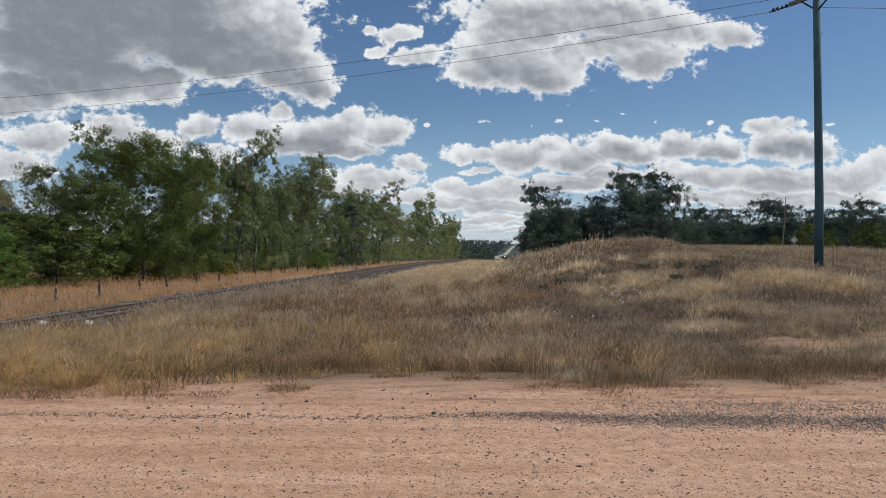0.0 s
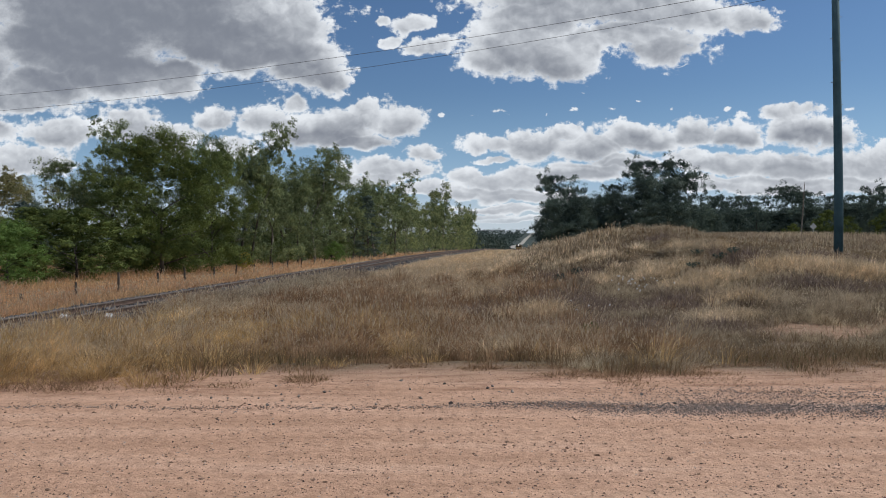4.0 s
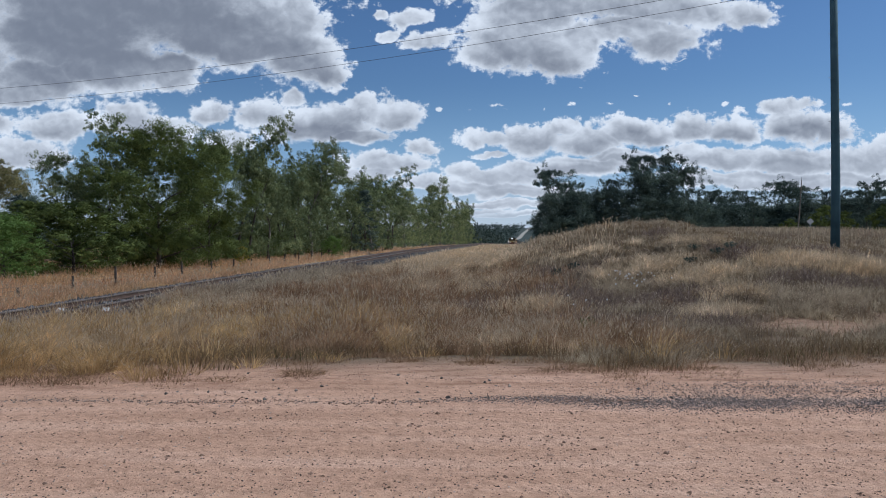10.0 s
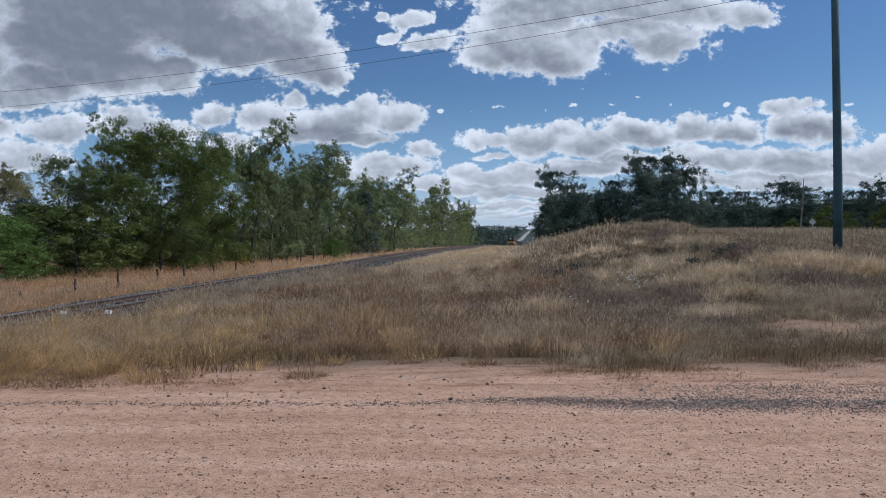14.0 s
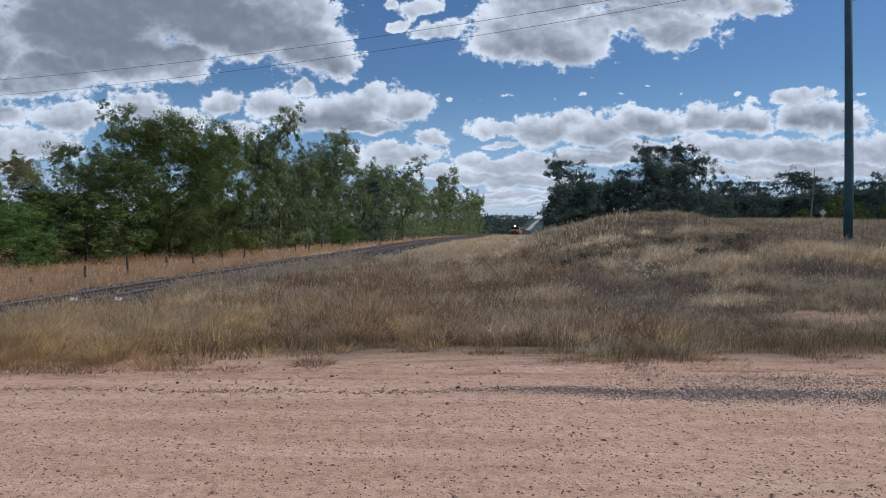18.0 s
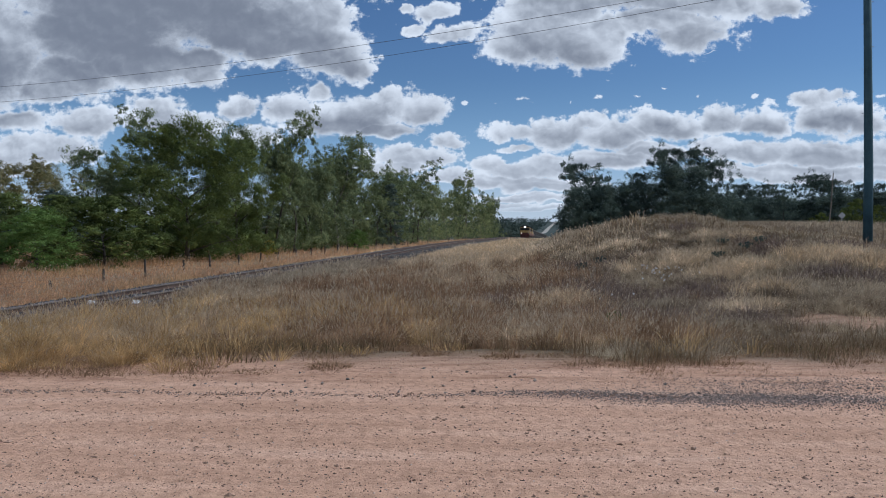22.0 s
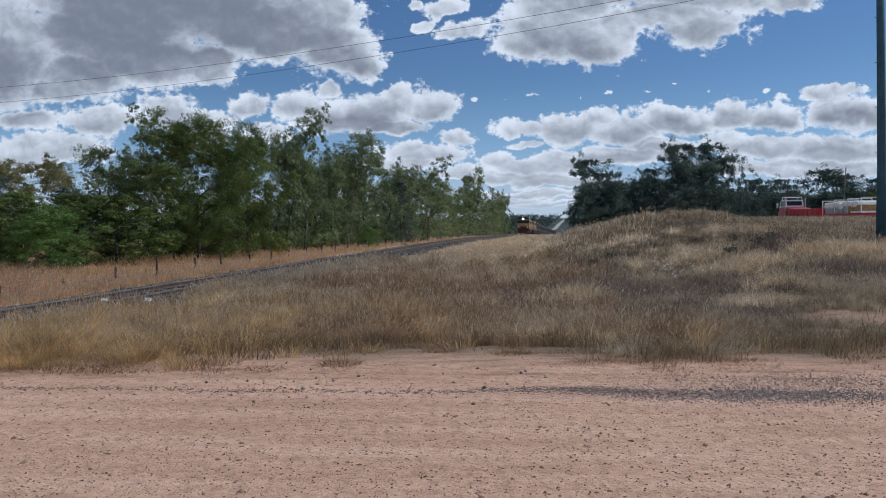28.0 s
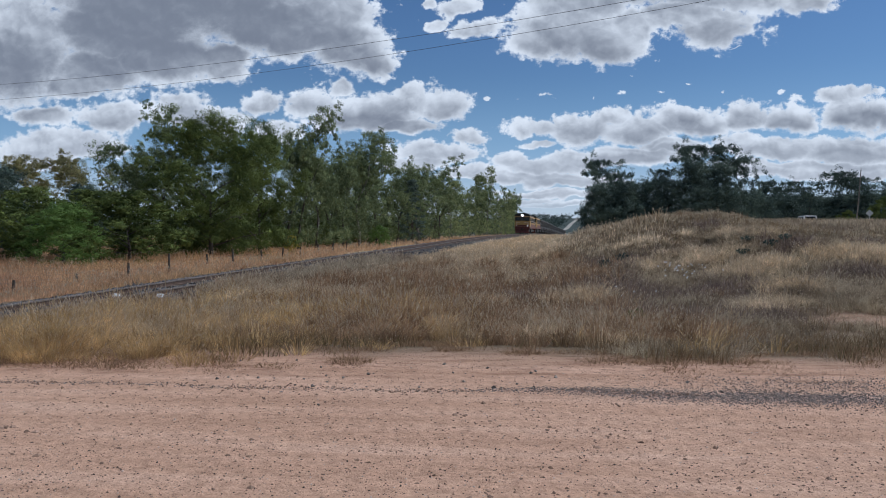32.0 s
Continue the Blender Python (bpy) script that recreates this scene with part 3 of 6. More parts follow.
def part(name, bm, mat, parent=None, label="", smooth=False):
    me = bpy.data.meshes.new(name)
    bm.to_mesh(me)
    bm.free()
    if smooth:
        me.polygons.foreach_set("use_smooth", np.full(len(me.polygons), True))
    me.materials.append(mat)
    ob = new(name, me)
    ob.parent = parent
    if label:
        tagged(ob, label)
    return ob


def box(bm, x0, x1, y0, y1, z0, z1, bevel=0.0):
    made = bmesh.ops.create_cube(bm, size=1.0, matrix=Matrix.Translation(((x0 + x1) / 2, (y0 + y1) / 2, (z0 + z1) / 2)) @ Matrix.Diagonal((x1 - x0, y1 - y0, z1 - z0, 1)))
    if bevel:
        es = list({e for v in made["verts"] for e in v.link_edges})
        bmesh.ops.bevel(bm, geom=es, offset=bevel, segments=2, profile=0.5, affect="EDGES")
    return bm


def boxed(*a):
    return box(bmesh.new(), *a)


def tube(bm, points, radii, sides=7):
    """A tapered tube along points."""
    rings = []
    for i, pt in enumerate(points):
        a = Vector(points[max(i - 1, 0)])
        b = Vector(points[min(i + 1, len(points) - 1)])
        d = (b - a).normalized()
        s = d.cross(Vector((0.31, 0.77, 0.55))).normalized()
        t = d.cross(s)
        rings.append([bm.verts.new(Vector(pt) + radii[i] * (math.cos(k * math.tau / sides) * s + math.sin(k * math.tau / sides) * t)) for k in range(sides)])
    for r0, r1 in zip(rings, rings[1:]):
        for k in range(sides):
            bm.faces.new((r0[k], r0[(k + 1) % sides], r1[(k + 1) % sides], r1[k]))
    bm.faces.new(rings[0][::-1]), bm.faces.new(rings[-1])
    return bm


def prism(bm, outline, x0, x1):
    """An outline of (y, z), counted anticlockwise, drawn out along x."""
    a = [bm.verts.new((x0, y, z)) for y, z in outline]
    b = [bm.verts.new((x1, y, z)) for y, z in outline]
    n = len(outline)
    bm.faces.new(a), bm.faces.new(b[::-1])
    for i in range(n):
        bm.faces.new((a[i], b[i], b[(i + 1) % n], a[(i + 1) % n]))
    bmesh.ops.recalc_face_normals(bm, faces=bm.faces[:])
    return bm


# ---------------------------------------------------------------- lie of the land
def sm(a, b, x):
    t = np.clip((np.asarray(x, float) - a) / (b - a), 0, 1)
    return t * t * (3 - 2 * t)


def track_x(y):
    return -10.2 + 0.122 * y


def road_x(y):
    return 33.5 + 0.10 * y


BASE_Y = np.array([-400, 60, 80, 100, 125, 155, 194, 244, 318, 395, 600, 850, 1200, 1700, 2500, 6000.0])
BASE_Z = np.array([0, 0, -0.12, -0.35, -0.65, -1.1, -2.0, -3.4, -5.2, -7.0, -11, -13, -9, -1, -2, -2.0])


MOUND_X = np.array([-2.5, -0.5, 1.5, 2.8, 4, 5.8, 7.5, 9, 10.5, 12, 14, 16, 20.0])
MOUND_Z = np.array([0, 0.15, 0.5, 0.95, 1.42, 1.95, 2.0, 1.77, 1.26, 0.76, 0.42, 0.25, 0.0])


def base_z(y):
    return np.interp(y, BASE_Y, BASE_Z)


def wobble(x, y):
    return np.sin(x * 0.9 + 1.3 * np.sin(y * 0.37)) * np.cos(y * 0.71 + 0.8 * np.sin(x * 0.53)) + 0.5 * np.sin(x * 2.3 + y * 1.1) * np.cos(y * 1.9 - x * 0.7)


def land(x, y):
    x, y = np.asarray(x, float), np.asarray(y, float)
    s = (x - track_x(y)) / 1.0074
    off = sm(9.2, 13, y)
    z = base_z(y)
    z = z - 0.28 * off
    z = z - 1.05 * off * sm(-2.4, -8, s) * sm(240, 120, y)
    plateau = (0.75 * sm(13, 24, y) + 0.95 * sm(31, 48, y) * sm(-4, -13, x - road_x(y))) * sm(5.5, 13, x - 0.13 * (y - 30))
    flank = np.where(y < 31, 7.5, 9.5)
    mound = np.interp(x, MOUND_X, MOUND_Z) * np.exp(-(((y - 31) / flank) ** 2))
    z = z + plateau + mound
    z = z + 0.05 * wobble(x * 0.8, y * 0.8) * off
    z = z + 0.085 * wobble(x * 2.1, y * 1.6) * sm(2, 4.5, x - 0.03 * y) * sm(14, 18, y) * sm(48, 36, y)
    z = z + 0.006 * np.sin(y * 3.1 + 0.3 * np.sin(x * 0.7)) * (1 - off) * sm(2, 4, y)
    # low bank of loose gravel along the road
    z = z + 0.013 * np.exp(-((y - 7.45 - 0.07 * np.sin(x * 0.9) - 0.03 * np.sin(x * 3.1) + 0.14 * sm(0.5, 2.5, x)) / 0.2) ** 2) * (0.6 + 0.4 * np.sin(x * 1.7))
    # far hills at the sides
    z = z + 6.0 * sm(900, 1700, y) * (0.6 + 0.4 * np.sin(x * 0.0021 + 0.6))
    return z


def spaced(*runs):
    out = []
    for lo, hi, n in runs:
        out.extend(np.linspace(lo, hi, n, endpoint=False))
    return np.array(out)


def build_ground():
    gx = spaced((-4500, -600, 12), (-600, -90, 22), (-90, -26, 40), (-26, 30, 190), (30, 110, 50), (110, 600, 24), (600, 4500, 13))
    gy = spaced((-1200, -20, 20), (-20, 3, 14), (3, 12, 90), (12, 45, 120), (45, 130, 70), (130, 500, 50), (500, 4900, 40))
    X, Y = np.meshgrid(gx, gy)
    Z = land(X, Y)
    n, mrows = len(gx), len(gy)
    idx = (np.arange(mrows - 1)[:, None] * n + np.arange(n - 1)[None, :]).ravel()
    faces = np.stack([idx, idx + 1, idx + n + 1, idx + n], 1)
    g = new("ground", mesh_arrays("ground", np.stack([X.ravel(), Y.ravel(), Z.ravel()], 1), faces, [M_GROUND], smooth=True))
    tagged(g, "pale red dirt road verge and dry grassland running to wooded hills", "ground", kind="structure")


def build_road():
    gx, gy = np.arange(-70, 70.1, 0.5), np.arange(-9, 9.61, 0.12)
    X, Y = np.meshgrid(gx, gy)
    n, mrows = len(gx), len(gy)
    idx = (np.arange(mrows - 1)[:, None] * n + np.arange(n - 1)[None, :]).ravel()
    faces = np.stack([idx, idx + 1, idx + n + 1, idx + n], 1)
    g = new("road_dirt", mesh_arrays("road_dirt", np.stack([X.ravel(), Y.ravel(), (land(X, Y) + 0.008).ravel()], 1), faces, [M_GROUND], smooth=True))
    tagged(g, "wide unsealed road of pale reddish dirt", "road", kind="structure")


build_ground()
build_road()


# ---------------------------------------------------------------- grass, weeds and stones
RNG = np.random.default_rng(7)


def fan(n, y0, y1, u0, u1):
    """Places over the stretch y0..y1 of the plan, closer together near the road."""
    y = y0 * (y1 / y0) ** RNG.random(n)
    return (u0 + (u1 - u0) * RNG.random(n)) * y, y


def soft_noise(x, y, f, k):
    """Smooth patches, 0 to 1."""
    a = np.sin(x * f + k) + np.sin(y * f * 1.13 + 2.1 * k) + np.sin((x + y) * f * 0.71 + 0.7 * k) + np.sin((x - 1.3 * y) * f * 1.31 + 3.3 * k)
    return np.clip(0.5 + a / 5.0, 0, 1)


VERGE_X = np.array([-9, -4.3, -3.2, -2.0, -1.2, -0.6, 0.3, 0.9, 1.5, 2.1, 3.0, 3.7, 5.3, 9.0])
VERGE_Y = np.array([8.7, 8.75, 9.1, 9.5, 10.5, 11.0, 10.6, 10.3, 9.4, 9.15, 9.3, 9.7, 10.2, 10.6])


def verge(x):
    """Where the grass begins beyond the road."""
    return np.interp(x, VERGE_X, VERGE_Y) + 0.16 * np.sin(x * 2.7) + 0.2 * np.sin(x * 5.3 + 1) + 0.12 * np.sin(x * 11.3)


def spots(x, y, places):
    """How near a place is to the middle of one of some patches, 0 to 1."""
    d = 0 * x
    for cx, cy, sx, sy in places:
        d = np.maximum(d, np.exp(-(((x - cx) / sx) ** 2 + ((y - cy) / sy) ** 2)))
    return d


def growing(x, y):
    """How thickly grass grows, 0 to 1: none on the track, the bare patch and the highway."""
    s = (x - track_x(y)) / 1.0074
    d = np.where((s < np.where(y < 17, 1.45, np.where(y < 32, 0.75, 2.0))) & (s > -2.3), 0.0, 1.0) * (0.6 + 0.4 * sm(0.7, 1.6, np.abs(s)))
    d = d * sm(-0.3, 0.7, y - verge(x) + 1.5 * (soft_noise(x, y, 3.1, 1.0) - 0.5) + 0.9 * (soft_noise(x, y, 8.3, 4.0) - 0.5))
    bare = np.hypot((x - 8.3) / 2.7, (y - 15.0) / 1.35) + 1.3 * (soft_noise(x, y, 2.3, 2.0) - 0.5) + 1.0 * (soft_noise(x, y, 6.3, 5.0) - 0.5)
    bare = np.minimum(bare, np.hypot((x - 5.7) / 0.9, (y - 13.3) / 0.55) + 1.0 * (soft_noise(x, y, 6.3, 5.0) - 0.5))
    d = d * (0.06 + 0.94 * sm(0.6, 1.15, bare))
    return d * np.where(np.abs(x - road_x(y)) < 6, 0.0, 1.0)


DARK_SPOTS = ((8.9, 24.0, 0.8, 0.9), (3.6, 24.0, 1.3, 1.3), (2.8, 20.4, 2.3, 2.2), (4.9, 18.6, 2.3, 2.0), (7.0, 19.4, 1.0, 0.6), (9.3, 19.7, 1.5, 0.9), (11.2, 19.1, 2.0, 0.8), (7.6, 27.2, 0.8, 0.8), (3.4, 15.4, 1.8, 1.7), (12.4, 24.2, 2.0, 1.2), (2.6, 12.2, 1.7, 1.0), (5.2, 14.8, 1.0, 0.8), (1.7, 22.0, 1.0, 1.2), (4.4, 11.6, 1.0, 0.6), (0.6, 17.5, 0.8, 1.6))
PALE_SPOTS = ((6.2, 23.6, 1.7, 1.2), (7.3, 21.4, 1.2, 0.9), (4.7, 23.2, 0.8, 0.9), (9.8, 22.1, 1.3, 0.8), (11.2, 21.2, 1.7, 0.8), (-4.1, 13.8, 0.9, 0.7), (5.7, 16.6, 0.8, 0.7), (7.0, 18.2, 1.0, 0.7), (5.2, 26.0, 1.6, 0.8), (8.0, 25.6, 1.2, 0.8), (12.5, 18.6, 1.5, 0.8))


LITTER_SPOTS = ((-3.0, 8.4, 0.3, 0.14), (-2.35, 8.45, 0.3, 0.13), (-1.6, 8.75, 0.3, 0.2), (-0.5, 9.9, 0.25, 0.25), (0.4, 9.6, 0.3, 0.25), (1.7, 9.0, 0.7, 0.2), (2.9, 9.1, 0.5, 0.15), (-4.3, 8.35, 0.8, 0.2), (-5.6, 8.3, 0.7, 0.2), (4.6, 9.3, 0.4, 0.15))


def weedy(x, y):
    """Where dark dry forbs have taken over on the slope."""
    return sm(0.3, 0.85, spots(x, y, DARK_SPOTS) + 0.45 * (soft_noise(x, y, 2.0, 8.1) - 0.5) + 0.35 * (soft_noise(x, y, 5.1, 3.1) - 0.5))


def feathery(x, y):
    """Where the soft pale grass stands."""
    return sm(0.3, 0.7, spots(x, y, PALE_SPOTS) + 0.4 * (soft_noise(x, y, 2.4, 6.1) - 0.5))


def kept(x, y, p):
    k = RNG.random(len(x)) < p
    return x[k], y[k]


def blades(name, label, x, y, h, mat, wide=0.0005, lean=0.32, heads=0.0, way=None, bent=True):
    """One object of grass: a blade at every place, some with a seed head. way: the direction in which each leans."""
    n = len(x)
    root = np.stack([x, y, land(x, y) - 0.02], 1)
    a = RNG.random(n) * math.tau
    w = np.stack([np.cos(a), np.sin(a) * 0.5, np.zeros(n)], 1) * (wide * np.maximum(y, 9) * (0.6 + 0.8 * RNG.random(n)))[:, None]
    la = RNG.random(n) * math.tau
    ln = lean * (0.2 + RNG.random(n))
    lx, ly = np.cos(la) * ln + 0.05, np.sin(la) * ln
    if way is not None:
        lx, ly = lx * 0.5 + way[0], ly * 0.5 + way[1]
    ld = np.stack([lx, ly, 1 / np.sqrt(1 + lx * lx + ly * ly)], 1)
    tip = root + ld * h[:, None]
    if bent:
        mid = root + np.stack([lx * 0.35, ly * 0.35, ld[:, 2] * 0.62], 1) * h[:, None]
        verts = np.stack([root - w, root + w, mid + w * 0.8, mid - w * 0.8, tip], 1).reshape(-1, 3)
        k = np.arange(n)[:, None] * 5
        faces = np.concatenate([k + [0, 1, 2], k + [0, 2, 3], k + [3, 2, 4]], 0)
    else:
        verts = np.stack([root - w, root + w, tip], 1).reshape(-1, 3)
        faces = np.arange(n * 3).reshape(-1, 3)
    index = np.zeros(len(faces), np.int32)
    mats = [mat]
    if heads:
        pick = RNG.random(n) < heads
        t, d, ww, hh = tip[pick], ld[pick], w[pick] * 1.5, h[pick]
        m0 = len(verts)
        low, top = t - d * (0.10 * hh)[:, None], t + d * (0.10 * hh)[:, None]
        verts = np.concatenate([verts, np.stack([low, t + ww, top, t - ww], 1).reshape(-1, 3)])
        k = m0 + np.arange(len(t))[:, None] * 4
        extra = np.concatenate([k + [0, 1, 2], k + [0, 2, 3]], 0)
        faces = np.concatenate([faces, extra])
        index = np.concatenate([index, np.ones(len(extra), np.int32)])
        mats.append(M_SEED)
    ob = new(name, mesh_arrays(name, verts, faces, mats, index))
    return tagged(ob, label, "grass", kind="stuff")


def tussocks(name, label, x, y, per, size, height, mat, heads=0.08, wide=0.00046, splay=1.0):
    """Blades that spring outwards from many tufts."""
    n = len(x)
    r = size * (0.5 + 0.9 * RNG.random(n))
    hh = height * (0.6 + 0.65 * RNG.random(n))
    i = np.repeat(np.arange(n), per)
    a, q = RNG.random(len(i)) * math.tau, np.sqrt(RNG.random(len(i)))
    dx, dy = np.cos(a) * q, np.sin(a) * q
    bx, by = x[i] + dx * r[i], y[i] + dy * r[i]
    h = hh[i] * (0.55 + 0.55 * RNG.random(len(i))) * (1 - 0.25 * q)
    return blades(name, label, bx, by, h, mat, wide, 0.65, heads, (dx * splay, dy * splay))


def build_grass():
    off = lambda x, y: (x - track_x(y)) / 1.0074
    near_track = lambda x, y: 0.7 + 0.3 * sm(0.9, 3.2, np.abs(off(x, y)))
    mound = lambda x, y: sm(1.2, 4.2, x - 0.03 * y)
    edge = lambda x, y: 0.45 + 0.55 * sm(-0.2, 1.3, y - verge(x) + 0.8 * (soft_noise(x, y, 1.9, 0.6) - 0.5))
    right = lambda x, y: growing(x, y) * (off(x, y) > 0)
    swell = lambda x, y: 0.5 + 0.95 * soft_noise(x, y, 1.3, 3.7)
    crest = lambda x, y: 1 - 0.38 * sm(21, 26, y) * mound(x, y)
    gaps = lambda x, y: sm(0.36, 0.5, soft_noise(x, y, 2.9, 7.7))
    # golden tufts along the road, thickest towards the railway
    x, y = fan(5200, 8.4, 17, -0.85, 0.45)
    x, y = kept(x, y, right(x, y) * (0.03 + 0.97 * sm(0.2, -2.2, x)) * (0.12 + 0.88 * sm(0.38, 0.52, soft_noise(x, y, 0.9, 0.2) + 0.3 * (soft_noise(x, y, 2.6, 0.4) - 0.5))))
    tussocks("roadside_grass", "golden dry grass tufts with pale seed heads beside the dirt road", x, y, 64, 0.19, 0.56 * edge(x, y) * near_track(x, y) * swell(x, y), M_STRAW, 0.16, 0.00034, 1.25)
    x, y = fan(3600, 9.2, 19, 0.06, 0.85)
    x, y = kept(x, y, right(x, y) * sm(18.5, 12.0, y + 3 * (soft_noise(x, y, 0.9, 7.0) - 0.5)) * (1 - 0.8 * weedy(x, y)) * (0.12 + 0.88 * sm(0.40, 0.58, soft_noise(x, y, 1.6, 9.4))))
    tussocks("verge_grass", "straw and olive dry grass tufts on the verge below the mound", x, y, 52, 0.25, 0.30 * edge(x, y) * swell(x, y) * (1 - 0.72 * sm(0.2, 0.6, spots(x, y, ((6.6, 12.6, 1.9, 1.3), (9.5, 13.2, 2.0, 1.0))))), M_DUN, 0.14, 0.0003, 1.35)
    # russet stand
    x, y = fan(6200, 10.6, 30, -0.62, 0.33)
    x, y = kept(x, y, right(x, y) * (1 - 0.7 * sm(22, 27, y)) * (0.10 + 0.90 * sm(0.38, 0.52, soft_noise(x, y, 0.7, 1.7) + 0.25 * (soft_noise(x, y, 2.4, 0.9) - 0.5))) * (1 - 0.75 * mound(x, y)) * (1 - mound(x, y) * sm(17, 21, y)) * (1 - 0.45 * weedy(x, y)) * (0.35 + 0.65 * gaps(x, y)))
    tussocks("russet_grass", "russet-brown dry grass between the road and the railway", x, y, 58, 0.24, 0.58 * edge(x, y) * near_track(x, y) * swell(x, y), M_RUST, 0.16, 0.00032, 0.9)
    # soft pale grass in patches
    x, y = fan(10500, 10.5, 36, -0.6, 0.80)
    x, y = kept(x, y, right(x, y) * np.maximum(feathery(x, y), 0.5 * sm(0.60, 0.72, soft_noise(x, y, 0.95, 6.6)) * (mound(x, y) < 0.2)) * (1 - 0.8 * weedy(x, y)))
    tussocks("feathery_grass", "pale feathery grass heads in soft patches", x, y, 80, 0.32, 0.5 * edge(x, y) * near_track(x, y) * (0.7 + 0.3 * swell(x, y)) * crest(x, y), M_PALE, 0.45, 0.00028, 1.2)
    # olive feet and thin carpet
    x, y = fan(26000, 9.0, 40, -0.8, 0.78)
    x, y = kept(x, y, right(x, y) * sm(0.42, 0.62, soft_noise(x, y, 0.6, 4.0)))
    blades("green_undergrowth", "low olive-green growth among dry grass stalks", x, y, 0.08 + 0.15 * RNG.random(len(x)), M_GREENISH, 0.0004, 0.6)
    x, y = fan(100000, 9.0, 42, -0.8, 0.80)
    x, y = kept(x, y, right(x, y))
    blades("low_grass", "short brown old grass covering the verge", x, y, 0.08 + 0.2 * RNG.random(len(x)), M_UNDER, 0.0005, 0.7)
    # open field
    x, y = fan(170000, 21, 150, -0.35, 0.22)
    x, y = kept(x, y, right(x, y) * (1 - 0.8 * mound(x, y)) * sm(20, 27, y))
    blades("pale_field_grass", "pale straw-coloured grass on the open field beside the railway", x, y, (0.12 + 0.40 * RNG.random(len(x)) * soft_noise(x, y, 0.8, 2.7)) * near_track(x, y), M_PALE, 0.0005, 0.6, 0.2, bent=False)
    # mound
    x, y = fan(260000, 12.5, 62, 0.04, 0.85)
    x, y = kept(x, y, growing(x, y) * mound(x, y) * (1 - 0.6 * weedy(x, y)))
    blades("mound_grass", "soft dry grass covering the earth mound", x, y, (0.08 + 0.14 * RNG.random(len(x)) + 0.3 * RNG.random(len(x)) * soft_noise(x, y, 2.1, 4.4) ** 2) * crest(x, y), M_MOUND, 0.0003, 0.8, 0.08, bent=False)
    x, y = fan(7800, 14, 48, 0.05, 0.85)
    x, y = kept(x, y, growing(x, y) * mound(x, y) * (0.05 + 0.95 * sm(0.44, 0.58, soft_noise(x, y * 0.9, 1.9, 5.2))) * (1 - 0.85 * weedy(x, y)))
    tussocks("mound_tufts", "straw-coloured dry grass tufts on the mound", x, y, 62, 0.34, 0.34 * swell(x, y) * crest(x, y), M_MOUND, 0.3, 0.00026, 1.1)
    x, y = fan(6000, 14, 48, 0.05, 0.85)
    x, y = kept(x, y, growing(x, y) * mound(x, y) * (0.15 + 0.85 * sm(0.56, 0.42, soft_noise(x, y * 0.9, 1.9, 5.2))) * (1 - 0.7 * weedy(x, y)) * (1 - 0.7 * feathery(x, y)))
    tussocks("dun_tufts", "greyish-brown dry grass tufts on the mound", x, y, 62, 0.3, 0.29 * swell(x, y) * crest(x, y), M_DUN, 0.15, 0.00028, 1.0)
    # beyond the railway
    x, y = fan(190000, 16, 170, -0.95, 0.02)
    x, y = kept(x, y, growing(x, y) * (off(x, y) < -2.4))
    blades("reddish_grass", "reddish-gold tall grass between the railway and the fence", x, y, (0.25 + 0.45 * RNG.random(len(x))) * (0.5 + 0.9 * soft_noise(x, y, 0.6, 2.2)) * (0.4 + 0.6 * sm(-2.4, -6, off(x, y))), M_PINK, 0.00042, 0.7, 0.15, bent=False)
    # a thick row of grass along the near rail
    yy = 11 * (35 / 11) ** RNG.random(2600)
    xx = track_x(yy) + 0.75 + 1.9 * RNG.random(2600)
    xx, yy = kept(xx, yy, sm(15, 20, yy) * (0.45 + 0.55 * sm(0.4, 0.6, soft_noise(xx, yy, 0.9, 1.1))))
    tussocks("railside_grass", "dry russet and straw grass leaning over the near rail", xx, yy, 46, 0.26, (0.26 + 0.34 * RNG.random(len(xx))) * (0.55 + 0.45 * sm(15, 22, yy)), M_DUN, 0.25, 0.00034)
    # tufts that have come up through the ballast
    x, y = fan(4200, 12, 75, -0.95, 0.05)
    x, y = kept(x, y, (off(x, y) < 0.95) * (off(x, y) > -2.4) * (0.08 + 0.6 * sm(17, 26, y)) * sm(0.4, 0.6, soft_noise(x, y, 0.8, 3.1)))
    tussocks("track_grass", "dry grass tufts growing through the ballast", x, y, 30, 0.2, 0.1 + 0.24 * RNG.random(len(x)), M_DUN, 0.1, 0.00036)
    # raised ground towards the highway
    x, y = fan(70000, 38, 150, 0.16, 0.85)
    x, y = kept(x, y, growing(x, y))
    blades("plateau_grass", "dry brown-grey grass on the raised ground towards the highway", x, y, 0.2 + 0.3 * RNG.random(len(x)), M_DUN, 0.0007, 0.5, bent=False)


